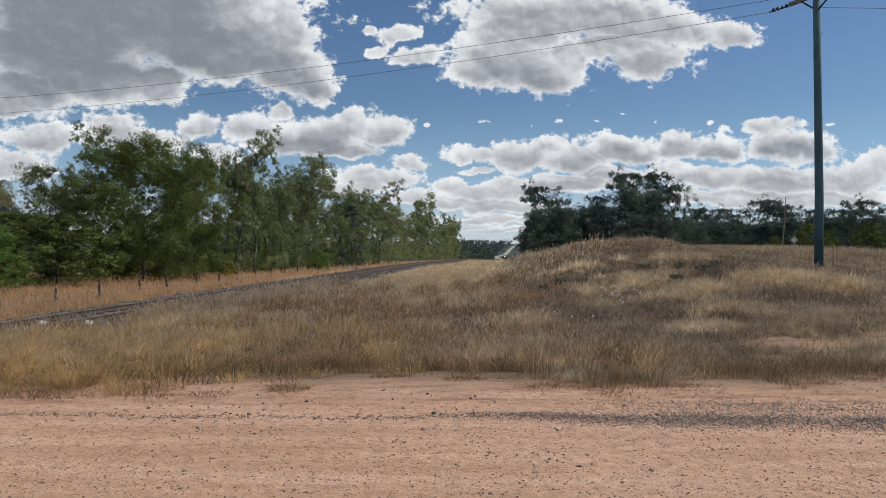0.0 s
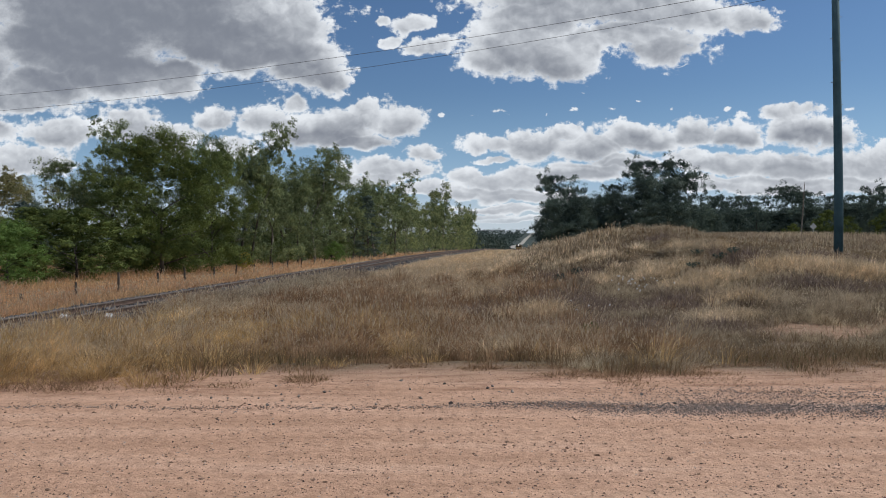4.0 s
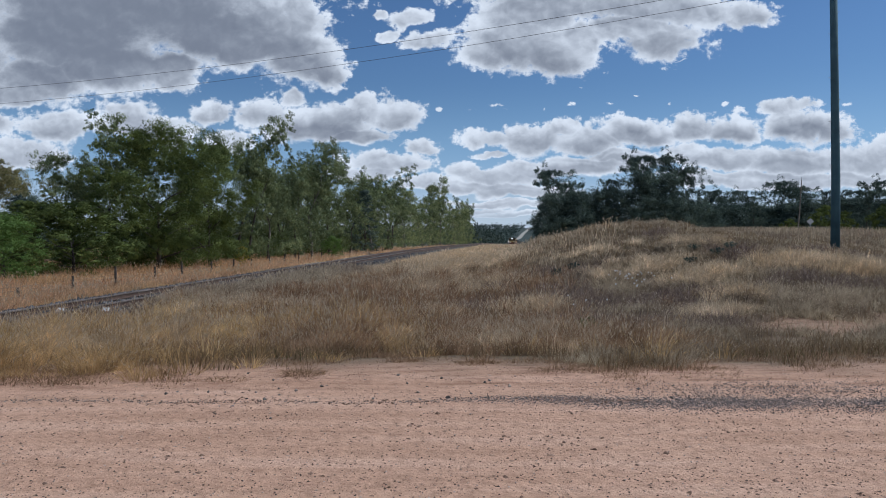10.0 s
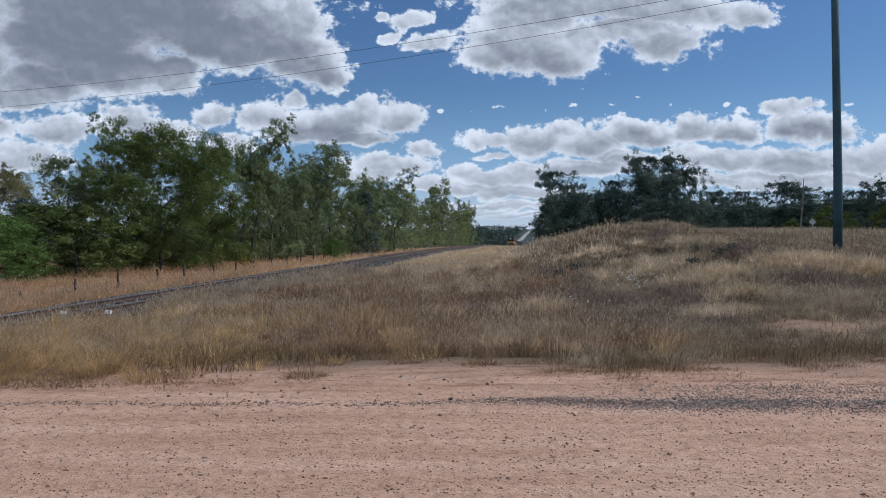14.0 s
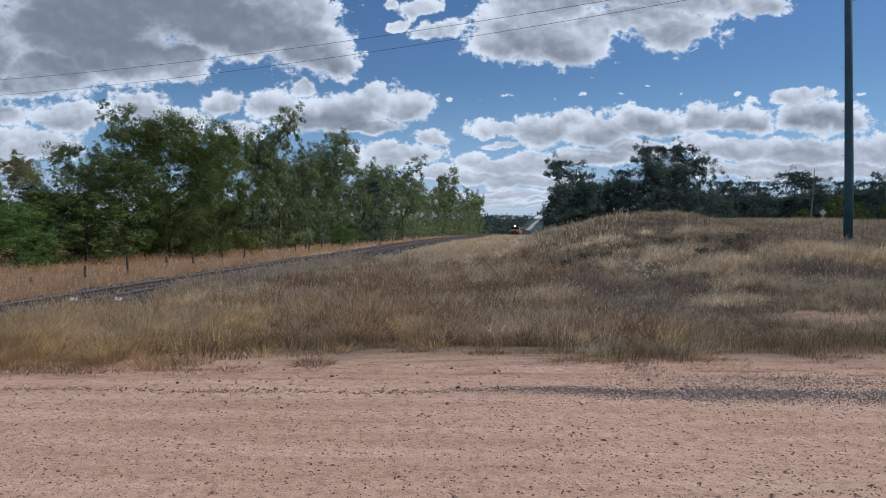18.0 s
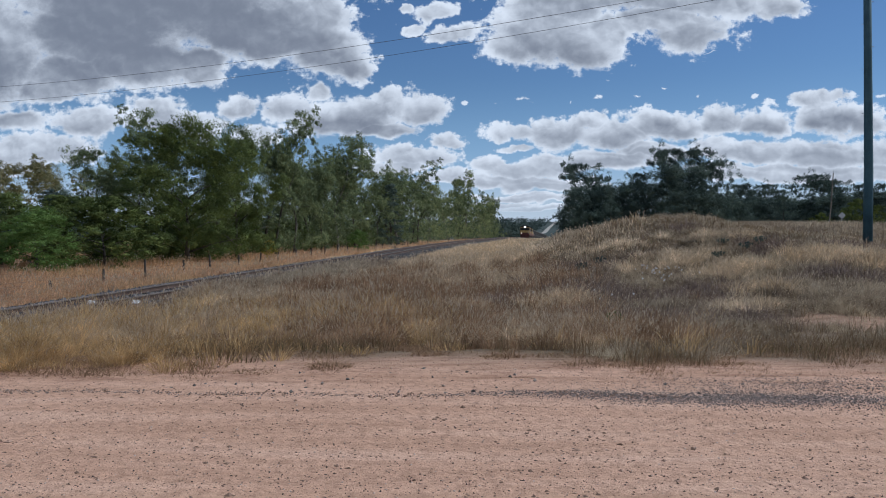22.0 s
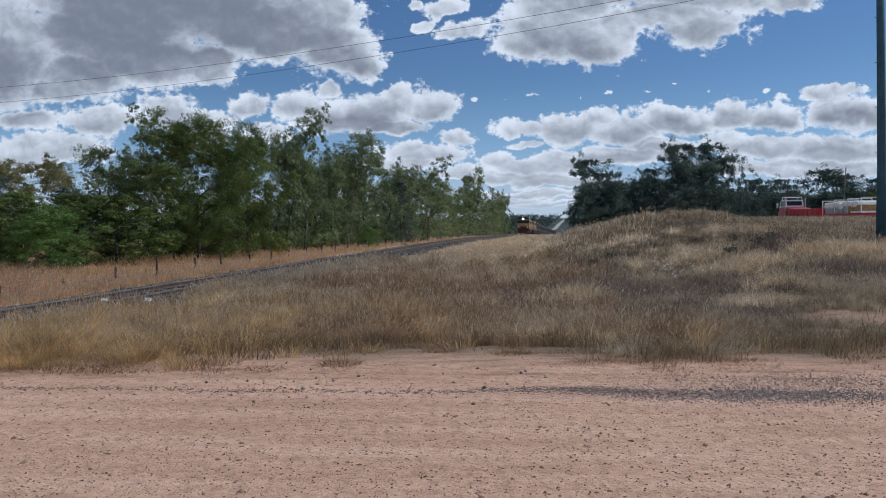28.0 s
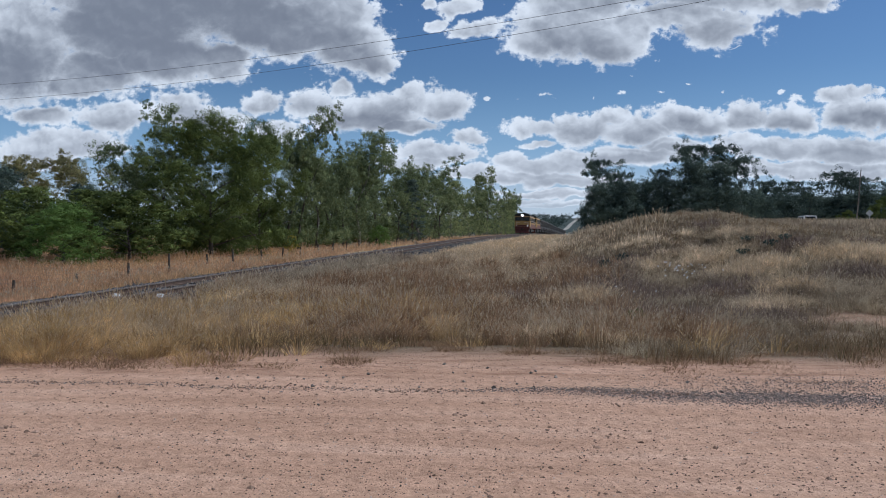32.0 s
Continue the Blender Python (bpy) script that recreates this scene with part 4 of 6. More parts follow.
def build_weeds():
    """Dark dry forbs in patches on the mound, and low tufts on the bare ground."""
    x, y = fan(6400, 11.0, 34, 0.02, 0.75)
    x, y = kept(x, y, growing(x, y) * weedy(x, y))
    tussocks("dry_weeds", "dark purplish-brown dry weeds in patches on the mound", x, y, 54, 0.3, (0.22 + 0.3 * RNG.random(len(x))) * sm(9.0, 15, y), M_WEED, 0.0, 0.00028, 1.3)
    x, y = fan(2600, 7.9, 11.4, -0.8, 0.8)
    e = y - verge(x)
    x, y = kept(x, y, sm(0.9, 0.2, e) * np.maximum(0.6 * sm(-0.8, -0.2, e) * sm(0.48, 0.64, soft_noise(x, y, 2.1, 3.0)), sm(0.3, 0.6, spots(x, y, LITTER_SPOTS))))
    tussocks("verge_tufts", "small scattered dry tufts on the bare road edge", x, y, 46, 0.15, 0.07 + 0.12 * RNG.random(len(x)), M_LITTER, 0.0, 0.00034, 2.0)
    # matted litter at the edge of the road
    x, y = fan(190000, 7.9, 12.2, -0.8, 0.8)
    e = y - verge(x)
    x, y = kept(x, y, sm(2.4, 0.8, e) * np.maximum(sm(0.25, 0.6, spots(x, y, LITTER_SPOTS)), sm(-1.2, 0.2, e) * sm(0.40, 0.58, soft_noise(x, y * 1.8, 2.3, 3.0) * (0.7 + 0.45 * sm(-1.4, 0.2, e)))))
    blades("matted_litter", "flattened brown grass litter at the road's edge", x, y, 0.03 + 0.08 * RNG.random(len(x)), M_LITTER, 0.00036, 2.2)


def build_small_plants():
    """White wildflowers, a green thistle and dark seed stalks on the slope of the mound."""
    rng = np.random.default_rng(23)
    n = 34
    x, y = 5.1 + 0.32 * rng.standard_normal(n), 21.0 + 0.55 * rng.standard_normal(n)
    x[:5], y[:5] = 3.4 + 0.5 * rng.standard_normal(5), 17.5 + 0.6 * rng.standard_normal(5)
    z = land(x, y) + 0.32 + 0.12 * rng.random(n)
    v, f = leaves(np.stack([x, y, z], 1), np.full(n, 0.02), 7, 0.05, rng)
    ob = new("wildflowers", mesh_arrays("wildflowers", v, f, [M_WHITE]))
    tagged(ob, "small white wildflowers among the dry weeds", "flowers", kind="stuff")
    for px, py, h, mat, label in ((2.45, 13.4, 0.42, M_LEAF_DENSE, "single green thistle-like weed in dry grass"), (7.4, 23.4, 0.2, M_LEAF_DARK, "small dark leafy weed on the mound"), (8.3, 23.7, 0.26, M_LEAF_DARK, "small dark leafy weed on the mound"), (7.9, 24.6, 0.2, M_LEAF_DARK, "small dark leafy weed on the mound"),
                                  (8.9, 24.2, 0.22, M_LEAF_DARK, "small dark leafy weed on the mound"), (3.4, 23.5, 0.32, M_LEAF_DARK, "dark leafy weed at the foot of the mound"), (4.0, 24.0, 0.28, M_LEAF_DARK, "dark leafy weed at the foot of the mound")):
        weed = tagged(new("weed"), label, "weed", "weeds on the mound" if px > 7 else "")
        bm = bmesh.new()
        tips = []
        for k in range(9):
            a = k * 2.4
            tip = Vector((math.cos(a) * 0.2 * (0.4 + 0.1 * k % 0.6), math.sin(a) * 0.2, h * (0.55 + 0.05 * k)))
            tube(bm, [(0, 0, -0.02), tip * 0.5 + Vector((0, 0, 0.05)), tip], [0.012, 0.008, 0.004], 5)
            tips += [tuple(tip), tuple(tip * 0.65)]
        part("stem", bm, mat, weed)
        v, f = leaves(tips, [0.18 * h] * len(tips), 12, 0.07, rng)
        foliage = new("foliage", mesh_arrays("foliage", v, f, [mat]))
        foliage.parent = weed
        weed.matrix_basis = pose(px, py, float(land(px, py)))
    box_y = 58.0
    bx = -0.434 * box_y
    ob = part("meter_box", boxed(-0.16, 0.16, -0.12, 0.12, 0, 0.75, 0.02), M_WHITE)
    ob.matrix_basis = pose(bx, box_y, float(land(bx, box_y)) - 0.02)
    tagged(ob, "small white box standing under the trees", "box")


def stones(name, label, x, y, size, mat, sink=0.35, category="stones", z=None, flat=0.65):
    """One object of loose stones, each a small rough lump."""
    n = len(x)
    oct_v = np.array([(1, 0, 0), (0, 1, 0), (-1, 0, 0), (0, -1, 0), (0, 0, 1), (0, 0, -1)], float)
    oct_f = np.array([(0, 1, 4), (1, 2, 4), (2, 3, 4), (3, 0, 4), (1, 0, 5), (2, 1, 5), (3, 2, 5), (0, 3, 5)])
    a = RNG.random(n) * math.tau
    v = oct_v[None] * (0.65 + 0.7 * RNG.random((n, 6, 1))) + 0.18 * RNG.standard_normal((n, 6, 3))
    v = v * np.stack([size, size * (0.7 + 0.5 * RNG.random(n)), size * flat], 1)[:, None]
    c, s = np.cos(a)[:, None], np.sin(a)[:, None]
    v = np.stack([v[..., 0] * c - v[..., 1] * s, v[..., 0] * s + v[..., 1] * c, v[..., 2]], 2)
    if z is None:
        z = land(x, y) + np.where(y < 9.6, 0.008, 0.0)
    v = v + np.stack([x, y, z + size * flat * (1 - 2 * sink)], 1)[:, None]
    faces = (np.arange(n)[:, None, None] * 6 + oct_f[None]).reshape(-1, 3)
    return tagged(new(name, mesh_arrays(name, v.reshape(-1, 3), faces, [mat])), label, category, kind="stuff")


def windrow(x):
    """The middle of the low line of loose gravel."""
    return 7.42 + 0.07 * np.sin(x * 0.9) + 0.03 * np.sin(x * 3.1) + 0.02 * np.sin(x * 7.7) - 0.14 * sm(0.5, 2.5, x)


def build_stones():
    x, y = fan(30000, 3.4, 10.8, -0.8, 0.75)
    stones("road_pebbles", "small brown pebbles scattered on the dirt road", x, y, 0.0025 + 0.008 * RNG.random(len(x)) ** 3, M_PEBBLE)
    x, y = fan(800, 3.4, 10.2, -0.75, 0.75)
    stones("road_clods", "dark lumps of dirt and stone on the road", x, y, 0.006 + 0.018 * RNG.random(len(x)) ** 3, M_CLOD, 0.4, flat=0.5)
    # larger lumps in loose handfuls
    cx, cy = fan(90, 3.3, 7.0, -0.7, 0.75)
    i = RNG.integers(0, 90, 330)
    x, y = cx[i] + 0.07 * RNG.standard_normal(330), cy[i] + 0.035 * RNG.standard_normal(330)
    stones("loose_clods", "crumbled brown clods lying in handfuls on the road", x, y, 0.007 + 0.02 * RNG.random(330) ** 2, M_CLOD, 0.4, flat=0.55)
    # the line is thin towards the railway and spreads out below the mound
    n = 52000
    x = -7 + 14 * RNG.random(n)
    y = windrow(x) + RNG.standard_normal(n) * (0.05 + 0.16 * sm(-0.3, 2.6, x))
    x, y = kept(x, y, 0.05 + 0.95 * sm(-0.4, 2.6, x) * (0.35 + 0.55 * sm(0.35, 0.6, soft_noise(x, y, 2.2, 0.9))))
    stones("gravel_windrow", "blue-grey gravel in a low line along the road", x, y, 0.003 + 0.006 * RNG.random(len(x)), M_GRAVEL, 0.25)
    # crumbs added along the left line, dark in place of the ridge's shadow
    n = 1700
    x = -7 + 9 * RNG.random(n)
    y = windrow(x) + 0.05 * RNG.standard_normal(n) + 0.10 * (RNG.random(n) < 0.3) * RNG.standard_normal(n)
    x, y = kept(x, y, 0.35 + 0.65 * sm(0.4, 0.6, soft_noise(x, y, 3.0, 2.9)))
    stones("ridge_shadow_clods", "dark brown crumbs of earth in a thin line, standing for the shadow of the gravel ridge", x, y, 0.004 + 0.012 * RNG.random(len(x)) ** 2, M_CLOD, 0.25, flat=0.7)
    n = 3000
    x, y = 3.6 + 1.1 * RNG.standard_normal(n), 7.95 + 0.22 * RNG.standard_normal(n)
    stones("gravel_spill", "blue-grey gravel spilled beside the windrow", x, y, 0.003 + 0.007 * RNG.random(n), M_GRAVEL)
    n = 130
    x, y = -0.9 + 1.5 * RNG.standard_normal(n), 8.0 + 0.45 * RNG.standard_normal(n)
    stones("verge_stones", "dark stones scattered over the bare ground at the road's edge", x, y, 0.006 + 0.022 * RNG.random(n) ** 2.5, M_GRAVEL, 0.25)


# ---------------------------------------------------------------- railway
TURN = -math.degrees(math.atan(0.122))


def along(s, y, z):
    """A place s metres beside the track's middle."""
    return (track_x(y) + s, y, z)


def build_railway():
    track = tagged(new("railway_track"), "narrow-gauge railway track with rusty rails on timber sleepers", "railway track")
    ys = np.concatenate([np.arange(6, 130, 4.0), np.arange(130, 460, 12.0)])
    prof = [(-0.06, -0.13), (0.06, -0.13), (0.06, -0.115), (0.012, -0.095), (0.012, -0.035), (0.034, -0.028), (0.034, 0.0), (-0.034, 0.0), (-0.034, -0.028), (-0.012, -0.035), (-0.012, -0.095), (-0.06, -0.115)]
    for side in (-0.56, 0.56):
        bm = bmesh.new()
        rings = [[bm.verts.new(along(side + a, y, base_z(y) + b)) for a, b in prof] for y in ys]
        for r0, r1 in zip(rings, rings[1:]):
            for k in range(len(prof)):
                f = bm.faces.new((r0[k], r0[(k + 1) % 12], r1[(k + 1) % 12], r1[k]))
                f.material_index = 1 if k in (5, 6, 7) else 0
        ob = part("rail", bm, M_RAIL, track)
        ob.data.materials.append(M_RAILTOP)
    bed = bmesh.new()
    cross = [(-2.7, -0.45), (-1.6, -0.18), (-0.9, -0.16), (0.9, -0.16), (1.5, -0.2), (2.4, -0.45)]
    rings = [[bed.verts.new(along(a, y, base_z(y) + b)) for a, b in cross] for y in ys]
    for r0, r1 in zip(rings, rings[1:]):
        for k in range(len(cross) - 1):
            bed.faces.new((r0[k], r0[k + 1], r1[k + 1], r1[k]))
    part("ballast_bed", bed, M_BED, track, "dark grey crushed-stone ballast", True)
    bm = boxed(-1.05, 1.05, -0.115, 0.115, -0.13, 0.0, 0.012)
    me = bpy.data.meshes.new("sleeper")
    bm.to_mesh(me)
    bm.free()
    me.materials.append(M_SLEEPER)
    rnd = random.Random(3)
    for i in range(190):
        y = 7 + i * 0.64
        o = new("sleeper", me)
        o.parent = track
        o.matrix_basis = pose(*along(rnd.uniform(-0.05, 0.05), y, base_z(y) - 0.13 + rnd.uniform(-0.015, 0.01)), 0, rnd.uniform(-0.6, 0.6), TURN + rnd.uniform(-2, 2))
    n = 16000
    y = 8 * (60 / 8) ** RNG.random(n)
    s = np.where(RNG.random(n) < 0.55, -2.55 + 1.5 * RNG.random(n), -1.0 + 3.3 * RNG.random(n))
    z = base_z(y) + np.interp(s, [a for a, b in cross], [b for a, b in cross])
    stones("ballast_stones", "loose dark grey ballast stones beside the rails", track_x(y) + s, y, 0.03 + 0.04 * RNG.random(n), M_STONE, 0.3, "ballast", z, 0.8)
    for s, dy in ((0.25, 16.2), (1.15, 16.3)):
        bm = boxed(-0.075, 0.075, -0.05, 0.05, 0, 0.03, 0.01)
        ob = part("marker_board", bm, M_WHITE)
        ob.matrix_basis = pose(*along(s, dy, base_z(dy) - 0.03), 38, 4, TURN)
        tagged(ob, "small white-painted marker board lying by the rail", "marker", "markers by the rail")


M_BED = speckled("ballast_bed", [(0.25, (0.04, 0.038, 0.037)), (0.6, (0.10, 0.095, 0.09)), (0.9, (0.17, 0.155, 0.14))], 1.2, 18, 0.95, 0, 0.9, "Position", 0.05)


# ---------------------------------------------------------------- fence
def build_fence():
    fence = tagged(new("fence"), "old paddock fence of dark timber posts and thin wire", "fence")
    rnd = random.Random(11)
    variants = []
    for k in range(4):
        bm = tube(bmesh.new(), [(0, 0, -0.2), (0.01, 0, 0.5), (0.015 * (k - 1.5), 0.01, 1.15)], [0.07, 0.065, 0.055], 8)
        me = bpy.data.meshes.new("post")
        bm.to_mesh(me)
        bm.free()
        me.materials.append(M_GREYWOOD)
        variants.append(me)
    tops = []
    for i in range(48):
        y = 21.5 + i * 3.9 + rnd.uniform(-0.25, 0.25)
        x = track_x(y) - 12
        z = float(land(x, y))
        o = new("post", rnd.choice(variants))
        o.parent = fence
        o.matrix_basis = pose(x, y, z, rnd.uniform(-4, 4), rnd.uniform(-4, 4), rnd.uniform(0, 360)) @ Matrix.Diagonal((1, 1, rnd.uniform(0.62, 0.9) * (0.55 if y < 34 else 1.0), 1))
        tops.append((x, y, z))
    for h in (0.25, 0.42, 0.58):
        bm = tube(bmesh.new(), [(x, y, z + h) for x, y, z in tops], [0.004] * len(tops), 4)
        part("wire", bm, M_WIRE, fence)


# ---------------------------------------------------------------- trees
def leaves(centres, radii, per, size, rng, droop=0.5, flat=0.75, outs=None):
    """Quads of leaf scattered in clumps; outs: the way in which each clump faces."""
    cs = np.repeat(np.asarray(centres, float), per, 0)
    rs = np.repeat(np.asarray(radii, float), per)
    n = len(cs)
    d = rng.standard_normal((n, 3))
    d /= np.linalg.norm(d, axis=1)[:, None]
    r = rs * (0.45 + 0.55 * np.sqrt(rng.random(n)))
    p = cs + d * r[:, None] * np.array([1, 1, flat])
    face = d + 0.32 * rng.standard_normal((n, 3)) + np.array([0, 0, 0.2])
    if outs is not None:
        face = face * 0.6 + np.repeat(np.asarray(outs, float), per, 0) * 0.8
    a = np.cross(face, rng.standard_normal((n, 3)))
    a[:, 2] -= 0.4 * droop * np.linalg.norm(a, axis=1)
    a /= np.linalg.norm(a, axis=1)[:, None]
    b = np.cross(face, a)
    b /= np.linalg.norm(b, axis=1)[:, None]
    L = size * (0.6 + 0.8 * rng.random(n))
    a, b = a * L[:, None], b * (L * 0.42)[:, None]
    v = np.stack([p - a * 0.5, p + b * 0.5, p + a * 0.5, p - b * 0.5], 1).reshape(-1, 3)
    return v, np.arange(n * 4).reshape(-1, 4)


def skeleton_of(rnd, kind, H, W):
    """Limbs as lists of points with radii, and the tips that carry clumps."""
    limbs, tips = [], []

    def grow(p, d, length, r, depth):
        pts, rad = [p], [r]
        q = p
        for k in range(3):
            d = (d + Vector((rnd.uniform(-1, 1), rnd.uniform(-1, 1), rnd.uniform(-0.3, 0.7))) * 0.22).normalized()
            q = q + d * length / 3
            pts.append(q)
            rad.append(r * (1 - 0.16 * (k + 1)))
        limbs.append((pts, rad))
        if depth == 0:
            tips.append(q)
            return
        for k in range(rnd.choice((2, 3)) if depth > 1 else 2):
            side = Vector((rnd.uniform(-1, 1), rnd.uniform(-1, 1), rnd.uniform(-0.15, 0.6))).normalized()
            grow(q, (d * 0.5 + side * 0.95).normalized(), length * rnd.uniform(0.58, 0.82), rad[-1] * 0.68, depth - 1)
        if rnd.random() < 0.6:
            tips.append(q)

    r0 = H * 0.017
    if kind == "gum":
        grow(Vector((0, 0, -0.2)), Vector((rnd.uniform(-0.15, 0.15), rnd.uniform(-0.15, 0.15), 1)).normalized(), H * 0.36, r0, 3)
    else:
        pts = [Vector((0, 0, -0.2)), Vector((0.05, 0, H * 0.25)), Vector((0, 0.06, H * 0.5))]
        limbs.append((pts, [r0 * 1.1, r0 * 0.75, r0 * 0.2]))
        for k in range(9):
            z = H * (0.08 + 0.047 * k)
            a = k * 2.4
            w = W * 0.36 * (1.1 - 0.08 * k)
            limbs.append(([Vector((0, 0, z)), Vector((math.cos(a) * w * 0.5, math.sin(a) * w * 0.5, z + H * 0.07)), Vector((math.cos(a) * w, math.sin(a) * w, z + H * 0.11))], [r0 * 0.4, r0 * 0.26, r0 * 0.1]))
    return limbs, tips


def make_tree(name, label, kind, H, W, leaf, bark, seed, per=60, size=0.3, clumps=70, skirt=0.0):
    """A tree at the origin: a trunk with limbs, and a crown of loose clumps of leaves."""
    rnd, rng = random.Random(seed), np.random.default_rng(seed)
    limbs, tips = skeleton_of(rnd, kind, H, W)
    if kind == "gum":
        top = max(t.z for t in tips)
        f = Vector((1, 1, H * 0.96 / top))
        wide = max(math.hypot(t.x, t.y) for t in tips)
        f.x = f.y = W * 0.5 / max(wide, 0.1)
        limbs = [([Vector((p.x * f.x, p.y * f.y, p.z * f.z)) for p in pts], rad) for pts, rad in limbs]
        tips = [Vector((t.x * f.x, t.y * f.y, t.z * f.z)) for t in tips]
        spread = H * 0.05
        centres = [t + Vector((rnd.gauss(0, spread), rnd.gauss(0, spread), rnd.gauss(0, spread * 0.6))) for t in tips for _ in range(3)]
        for pts, rad in limbs[len(limbs) // 3:]:
            centres.append(pts[2] + Vector((rnd.gauss(0, spread), rnd.gauss(0, spread), rnd.uniform(0, spread))))
        centres += [Vector((rnd.gauss(0, W * 0.2), rnd.gauss(0, W * 0.2), H * rnd.uniform(0.4, 0.85))) for _ in range(clumps // 4)]
        centres += [Vector((rnd.gauss(0, W * 0.24), rnd.gauss(0, W * 0.24), H * rnd.uniform(0.06, 0.42))) for _ in range(int(clumps * skirt))]
        radii = [H * rnd.uniform(0.04, 0.105) for _ in centres]
    else:
        centres, radii = [], []
        for _ in range(clumps):
            h = rnd.uniform(0.06, 1.0)
            if kind == "cone":
                w = W * 0.5 * (1.08 - h) ** 0.8
            elif kind == "bush":
                w = W * 0.5 * math.sqrt(max(0.05, 1 - (2 * h - 0.9) ** 2))
            else:
                w = W * 0.5 * (0.75 + 0.25 * math.sin(h * 9 + seed)) * math.sqrt(max(0.06, 1 - max(0, (h - 0.5) * 1.9) ** 2))
            a, r = rnd.uniform(0, math.tau), math.sqrt(rnd.uniform(0.1, 1)) * w
            centres.append(Vector((math.cos(a) * r, math.sin(a) * r, h * H)))
            radii.append(H * rnd.uniform(0.09, 0.2) if kind != "cone" else H * rnd.uniform(0.03, 0.06))
    base = tagged(new(name), label, "bush" if kind == "bush" else "tree")
    bm = bmesh.new()
    for pts, rad in limbs:
        tube(bm, pts, rad, 6)
    part("trunk", bm, bark, base, smooth=True)
    # every clump is a lobe of small sprays that stand out from its middle
    sprays, outs = [], []
    for c, r in zip(centres, radii):
        for _ in range(7):
            o = Vector((rnd.gauss(0, 1), rnd.gauss(0, 1), rnd.gauss(0.25, 0.8))).normalized()
            sprays.append((c + Vector((o.x, o.y, o.z * 0.75)) * r * rnd.uniform(0.55, 0.9), r * rnd.uniform(0.26, 0.42)))
            outs.append(tuple(o))
    v, f = leaves([tuple(c) for c, r in sprays], [r for c, r in sprays], max(8, int(per * 0.25)), size * 0.7, rng, flat=0.7, outs=outs)
    crown = new("crown", mesh_arrays("crown", v, f, [leaf]))
    crown.parent = base
    return base


KINDS = {}
USED = set()


def plant(kind, x, y, H, turn=0.0, wide=1.0, label="", sink=0.05):
    base, size = KINDS[kind]
    k = H / size
    m = Matrix.Translation((x, y, float(land(x, y)) - sink)) @ Matrix.Rotation(radians(turn), 4, "Z") @ Matrix.Diagonal((k * wide, k * wide, k, 1))
    if kind in USED:
        ob = copy_thing(base, m)
    else:
        USED.add(kind)
        ob = base
        ob.matrix_basis = m
    if label:
        tagged(ob, label)
    return ob


def by_sight(kind, u, y, top, turn=0.0, wide=1.0, label=""):
    """A tree y metres off, at slope u to the side, whose top stands at slope top over the eye's level."""
    x = u * y
    return plant(kind, x, y, EYE + top * y - float(land(x, y)), turn, wide, label)


